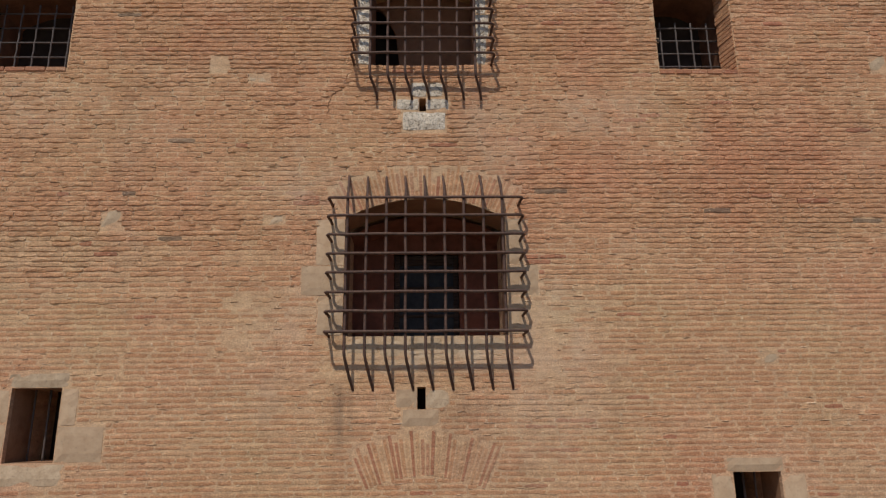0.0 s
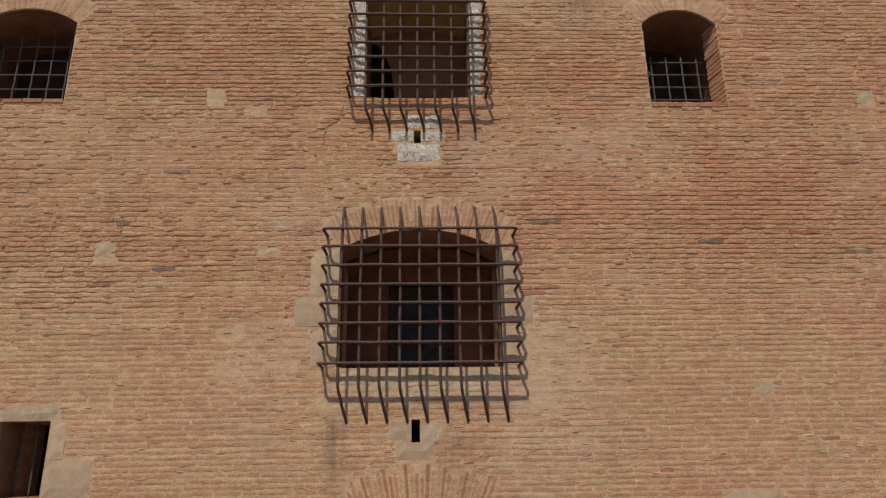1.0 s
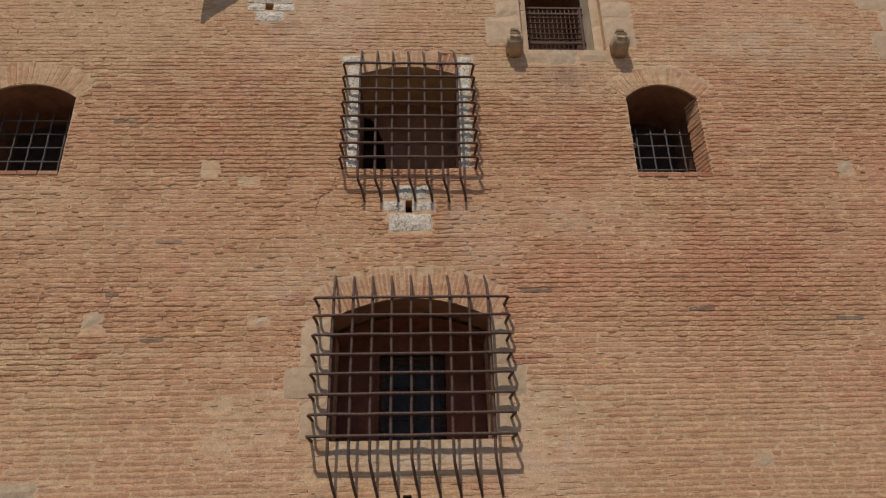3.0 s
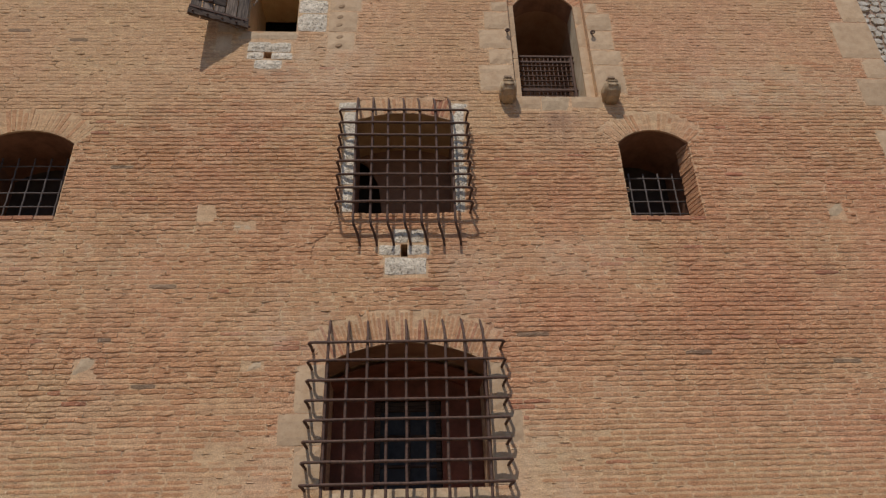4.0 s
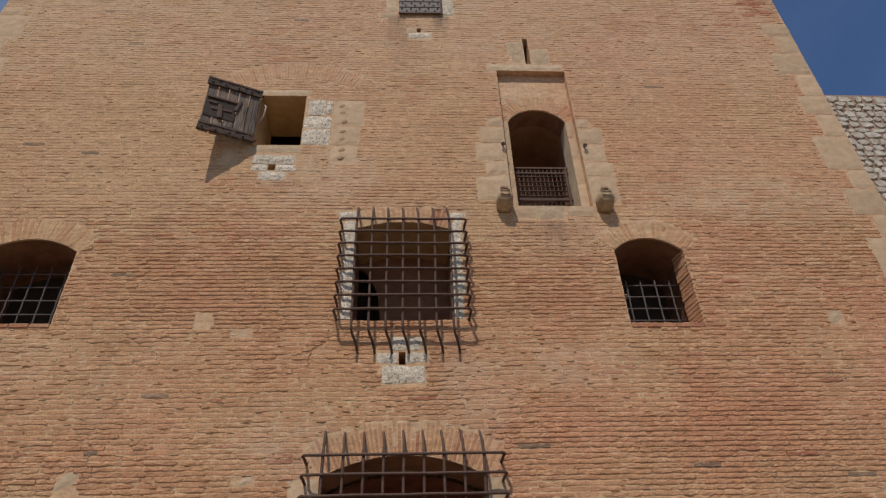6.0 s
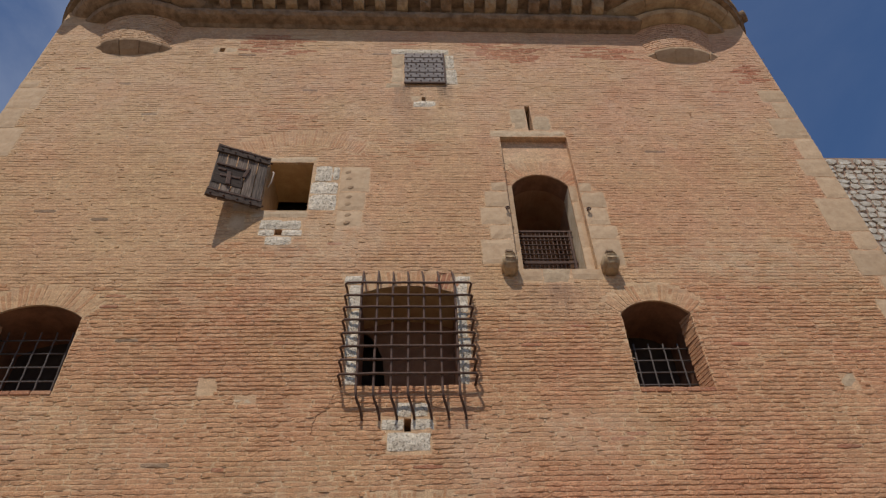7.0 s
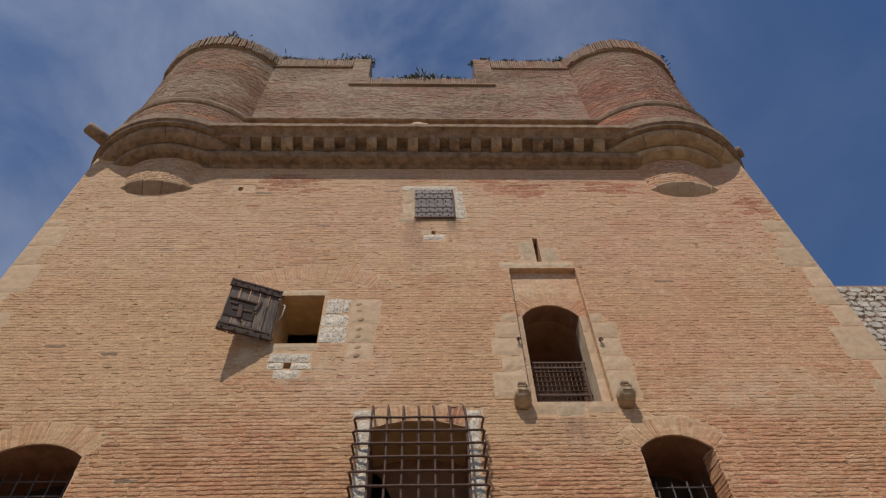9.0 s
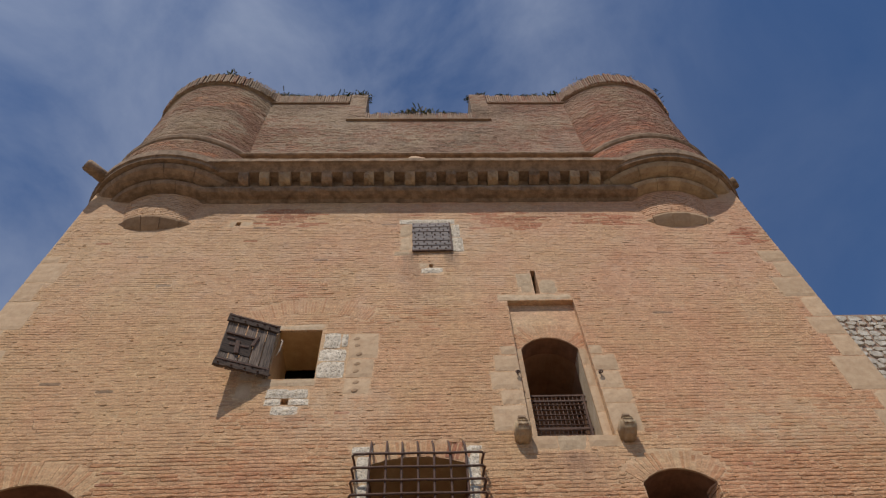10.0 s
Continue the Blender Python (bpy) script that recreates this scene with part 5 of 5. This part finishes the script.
for x0, x1, z in ((-4.7, -2.13, 21.35), (-1.6, 1.6, 20.05), (2.13, 4.7, 21.35)):
    n = round((x1 - x0) / 0.068)
    for k in range(n):
        xa, xb = x0 + (x1 - x0) * k / n + 0.010, x0 + (x1 - x0) * (k + 1) / n - 0.011
        zt, yo = z + (0.62 if z > 21 else 0.5) + rk.uniform(-0.06, 0.04), PAR_Y - 0.06 + rk.uniform(-0.015, 0.02)
        verts, faces, q = [], [], 0
        for x in (xa, xb):
            verts += [(x, 0.4, z), (x, yo, z), (x, yo + 0.02, zt - 0.05), (x, yo + 0.07, zt), (x, 0.4, zt)]
        faces += [(q + i, q + (i + 1) % 5, q + 5 + (i + 1) % 5, q + 5 + i) for i in range(5)] + [(q + 4, q + 3, q + 2, q + 1, q), tuple(range(q + 5, q + 10))]
        part("coping_brick", mesh_of("coping_brick", verts, faces, rk.choice((BRICK_GREY, BRICK_DULL, BRICK_BURNT, BRICK_BURNT))), parapet)
    bm = bmesh.new()
    box(bm, x0, PAR_Y + 0.01, z, x1, 0.38, z + (0.5 if z > 21 else 0.38))
    part("coping_core", bm_mesh("coping_core", bm, MORTAR_GREY), parapet)
v, f = rough_block(-0.28, 16.30, 0.12, 16.60, 0.06, 0.2, 0.04, 90, -0.66)
part("carved_keystone", mesh_of("carved_keystone", v, f, STONE), parapet)


# ---- weeds on the coping ----
def weed(x, y, z, size, seed):
    rw = random.Random(seed)
    verts, faces = [], []
    for k in range(110):
        a, tilt, h = rw.uniform(0, 6.28), rw.uniform(0.1, 1.2), size * rw.uniform(0.25, 0.75)
        bx, by = rw.gauss(0, size * 0.5), rw.gauss(0, size * 0.3)
        d = Vector((math.cos(a) * math.sin(tilt), math.sin(a) * math.sin(tilt), math.cos(tilt)))
        s = d.cross(Vector((0, 0, 1))).normalized() * size * 0.06
        p = Vector((x + bx, y + by, z))
        q = len(verts)
        verts += [p - s * 0.5, p + s * 0.5, p + d * h * 0.6 + s, p + d * h - Vector((0, 0, h * 0.15)), p + d * h * 0.6 - s]
        faces.append((q, q + 1, q + 2, q + 3, q + 4))
    tagged(new("weed_tuft", mesh_of("weed_tuft", verts, faces, LEAF)), "small dry green weed tuft growing on the brick coping", "weed", "weeds on the coping")


rw0 = random.Random(9)
for k, (x, s) in enumerate(((-4.2, 0.2), (-3.5, 0.1), (-2.7, 0.12), (-2.35, 0.2), (-1.3, 0.1), (-0.6, 0.16), (0.9, 0.12), (1.3, 0.1), (2.6, 0.14), (2.9, 0.1), (3.7, 0.16), (-4.5, 0.16), (-3.9, 0.12), (-3.1, 0.14), (-2.0, 0.22), (-1.75, 0.2), (-0.3, 0.2), (-0.05, 0.26), (0.25, 0.22), (0.6, 0.16), (1.9, 0.2), (2.1, 0.14), (3.2, 0.12), (4.2, 0.18), (4.5, 0.24))):
    low = abs(x) < 1.6
    weed(x, PAR_Y + 0.08, 20.5 if low else 21.95, s * 1.4, 100 + k)
for k, (side, a, s) in enumerate(((-1, -0.6, 0.1), (-1, -0.1, 0.12), (-1, 0.75, 0.12), (1, 0.0, 0.1), (1, 0.5, 0.14), (1, 0.95, 0.16), (-1, -0.35, 0.14), (-1, 0.1, 0.26), (-1, 0.45, 0.14), (-1, -0.9, 0.12), (1, -0.3, 0.14), (1, 0.25, 0.2), (1, 0.75, 0.26), (1, 1.1, 0.2), (1, -0.8, 0.24))):
    weed(side * TUR_X + 2.12 * math.sin(a), TUR_Y - 2.12 * math.cos(a), 22.0, s * 1.35, 200 + k)

for k in range(34):
    x = rw0.uniform(-4.6, 4.6)
    weed(x, PAR_Y + rw0.uniform(0.0, 0.15), 20.52 if abs(x) < 1.6 else 21.95, rw0.uniform(0.06, 0.16), 300 + k)
for k in range(30):
    side, a = rw0.choice((-1, 1)), rw0.uniform(-1.3, 1.3)
    weed(side * TUR_X + 2.2 * math.sin(a), TUR_Y - 2.2 * math.cos(a), 22.0, rw0.uniform(0.06, 0.17), 400 + k)

# ---- rubble curtain wall beside the tower ----
CUR_Y, CUR_TOP = 4.0, 15.86
bm = bmesh.new()
box(bm, HALF, CUR_Y, -0.3, 30.0, CUR_Y + 1.5, CUR_TOP)
curtain = tagged(new("wall_curtain", bm_mesh("wall_curtain", bm, MORTAR_GREY)), "rubble stone curtain wall in thick mortar", "wall", "", "structure")
rr = random.Random(15)
z = 10.6
while z < CUR_TOP - 0.1:
    h = rr.uniform(0.16, 0.27)
    x = 10.2 + rr.uniform(0, 0.3)
    while x < 15.8:
        w = rr.uniform(0.18, 0.46)
        n = 7
        cx, cz = x + w / 2, z + h / 2 + rr.uniform(-0.03, 0.03)
        rim = []
        for i in range(n):
            t_ = 2 * math.pi * (i + 0.5 + rr.uniform(-0.22, 0.22)) / n
            c, s = math.cos(t_), math.sin(t_)
            k = 0.5 / max(abs(c), abs(s)) ** 0.95 * rr.uniform(0.84, 1.08)
            rim.append((cx + c * k * (w - 0.035), cz + s * k * (h - 0.02)))
        pr = rr.uniform(0.02, 0.06)
        verts = [(px, CUR_Y + 0.02, pz) for px, pz in rim] + [(cx + (px - cx) * 0.97, CUR_Y - pr * 0.85, cz + (pz - cz) * 0.97) for px, pz in rim] + [(cx + (px - cx) * 0.88, CUR_Y - pr + rr.uniform(-0.015, 0.01), cz + (pz - cz) * 0.88) for px, pz in rim]
        faces = [(a_ * n + i, a_ * n + (i + 1) % n, (a_ + 1) * n + (i + 1) % n, (a_ + 1) * n + i) for a_ in (0, 1) for i in range(n)] + [tuple(range(2 * n, 3 * n))]
        part("rubble_stone", mesh_of("rubble_stone", verts, faces, RUBBLE), curtain)
        x += w
    z += h

# ---- the bricks of the front wall ----
RED_ZONES = [(1.3, 14.3, 2.75, 15.1), (3.6, 14.3, 5.0, 14.9), (6.95, 13.3, 7.6, 14.5), (-3.7, 14.4, -2.3, 15.2), (-2.2, 2.0, -1.5, 2.18), (-1.95, 1.6, -1.4, 1.75), (1.2, 1.5, 2.0, 2.3), (-1.6, 4.2, -1.1, 4.5), (1.1, 3.3, 1.6, 3.7)]


def tone(x, z):
    ragged = 0.9 * (float(vnoise(x * 3.1, z * 9.0, 33)) - 0.5)
    for x0, z0, x1, z1 in RED_ZONES:
        inside = 1 - max(abs(2 * x - x0 - x1) / (x1 - x0), abs(2 * z - z0 - z1) / (z1 - z0))
        if inside + ragged > 0.12 and inside > -0.5 and rb.random() < 0.85:
            return 1
    if rb.random() < (0.014 if z < 8 else 0.001):
        return 1
    if rb.random() < 0.0016:
        return 3
    if z < 3.5 and rb.random() < 0.8:
        return 0
    warm = 0.85 * math.exp(-((z - 5.8) / 2.4) ** 2) + 0.35 * (x > 1.5) * (2 < z < 6)
    return 0 if float(vnoise(x * 0.4 + 3, z * 0.9, 21)) * 0.8 + rb.uniform(-0.12, 0.12) < warm else 2


all_bricks = courses(-HALF + 0.01, HALF - 0.01, 0.0, 15.5, blocked)
near = [b for b in all_bricks if -2.4 < (b[0] + b[1]) / 2 < 2.4 and 1.6 < b[2] < 3.2][:300]
chosen = set(near)
rest = [b for b in all_bricks if b not in chosen]
part("brickwork", brick_mesh("brickwork", rest, lambda s, o, z: (s, -o, z), tone, (BRICK, BRICK_RED, BRICK_TAN, BRICK_BURNT)), wall_front, "", "stuff")
part("mortar_lumps", mortar_lumps("mortar_lumps", all_bricks, 71), wall_front, "", "stuff")
proto = {}
for k in range(18):
    ln = (0.34, 0.26, 0.17)[k % 3]
    me = brick_mesh("brick", [(-ln / 2, ln / 2, -0.026, 0.026)], lambda s, o, z: (s, -o, z), lambda x, z: 0, ((BRICK, BRICK_TAN, BRICK_TAN, BRICK_TAN, BRICK, BRICK_TAN)[k // 3],), 9, 0.0, 300 + k)
    ys = np.array([v.co.y for v in me.vertices])
    for v in me.vertices:
        v.co.y -= ys.min() if v.co.y < 0.03 else 0.0
    proto.setdefault(k % 3, []).append((ln, me))
for p, q, lo, hi in near:
    ln = q - p
    cls = 0 if ln > 0.30 else (1 if ln > 0.21 else 2)
    l0, me = rb.choice(proto[cls])
    ob = part("brick", me, wall_front)
    mid_s, mid_z = (p + q) / 2, (lo + hi) / 2
    big = float(vnoise(mid_s * 0.45 + 7, mid_z * 0.75, 1)) * 0.6 + float(vnoise(mid_s * 1.6, mid_z * 2.6, 2)) * 0.4
    out = 0.003 + 0.008 * (big - 0.5) - 0.006 * float(patch(SMEARED, mid_s, mid_z)) + rb.uniform(-0.0025, 0.0025)
    ob.matrix_local = Matrix.Translation((mid_s, -out, mid_z + (float(vnoise(mid_s * 0.5, mid_z * 0.4, 8)) - 0.5) * 0.03)) @ Matrix.Diagonal((ln / l0, 1, (hi - lo) / 0.052, 1))
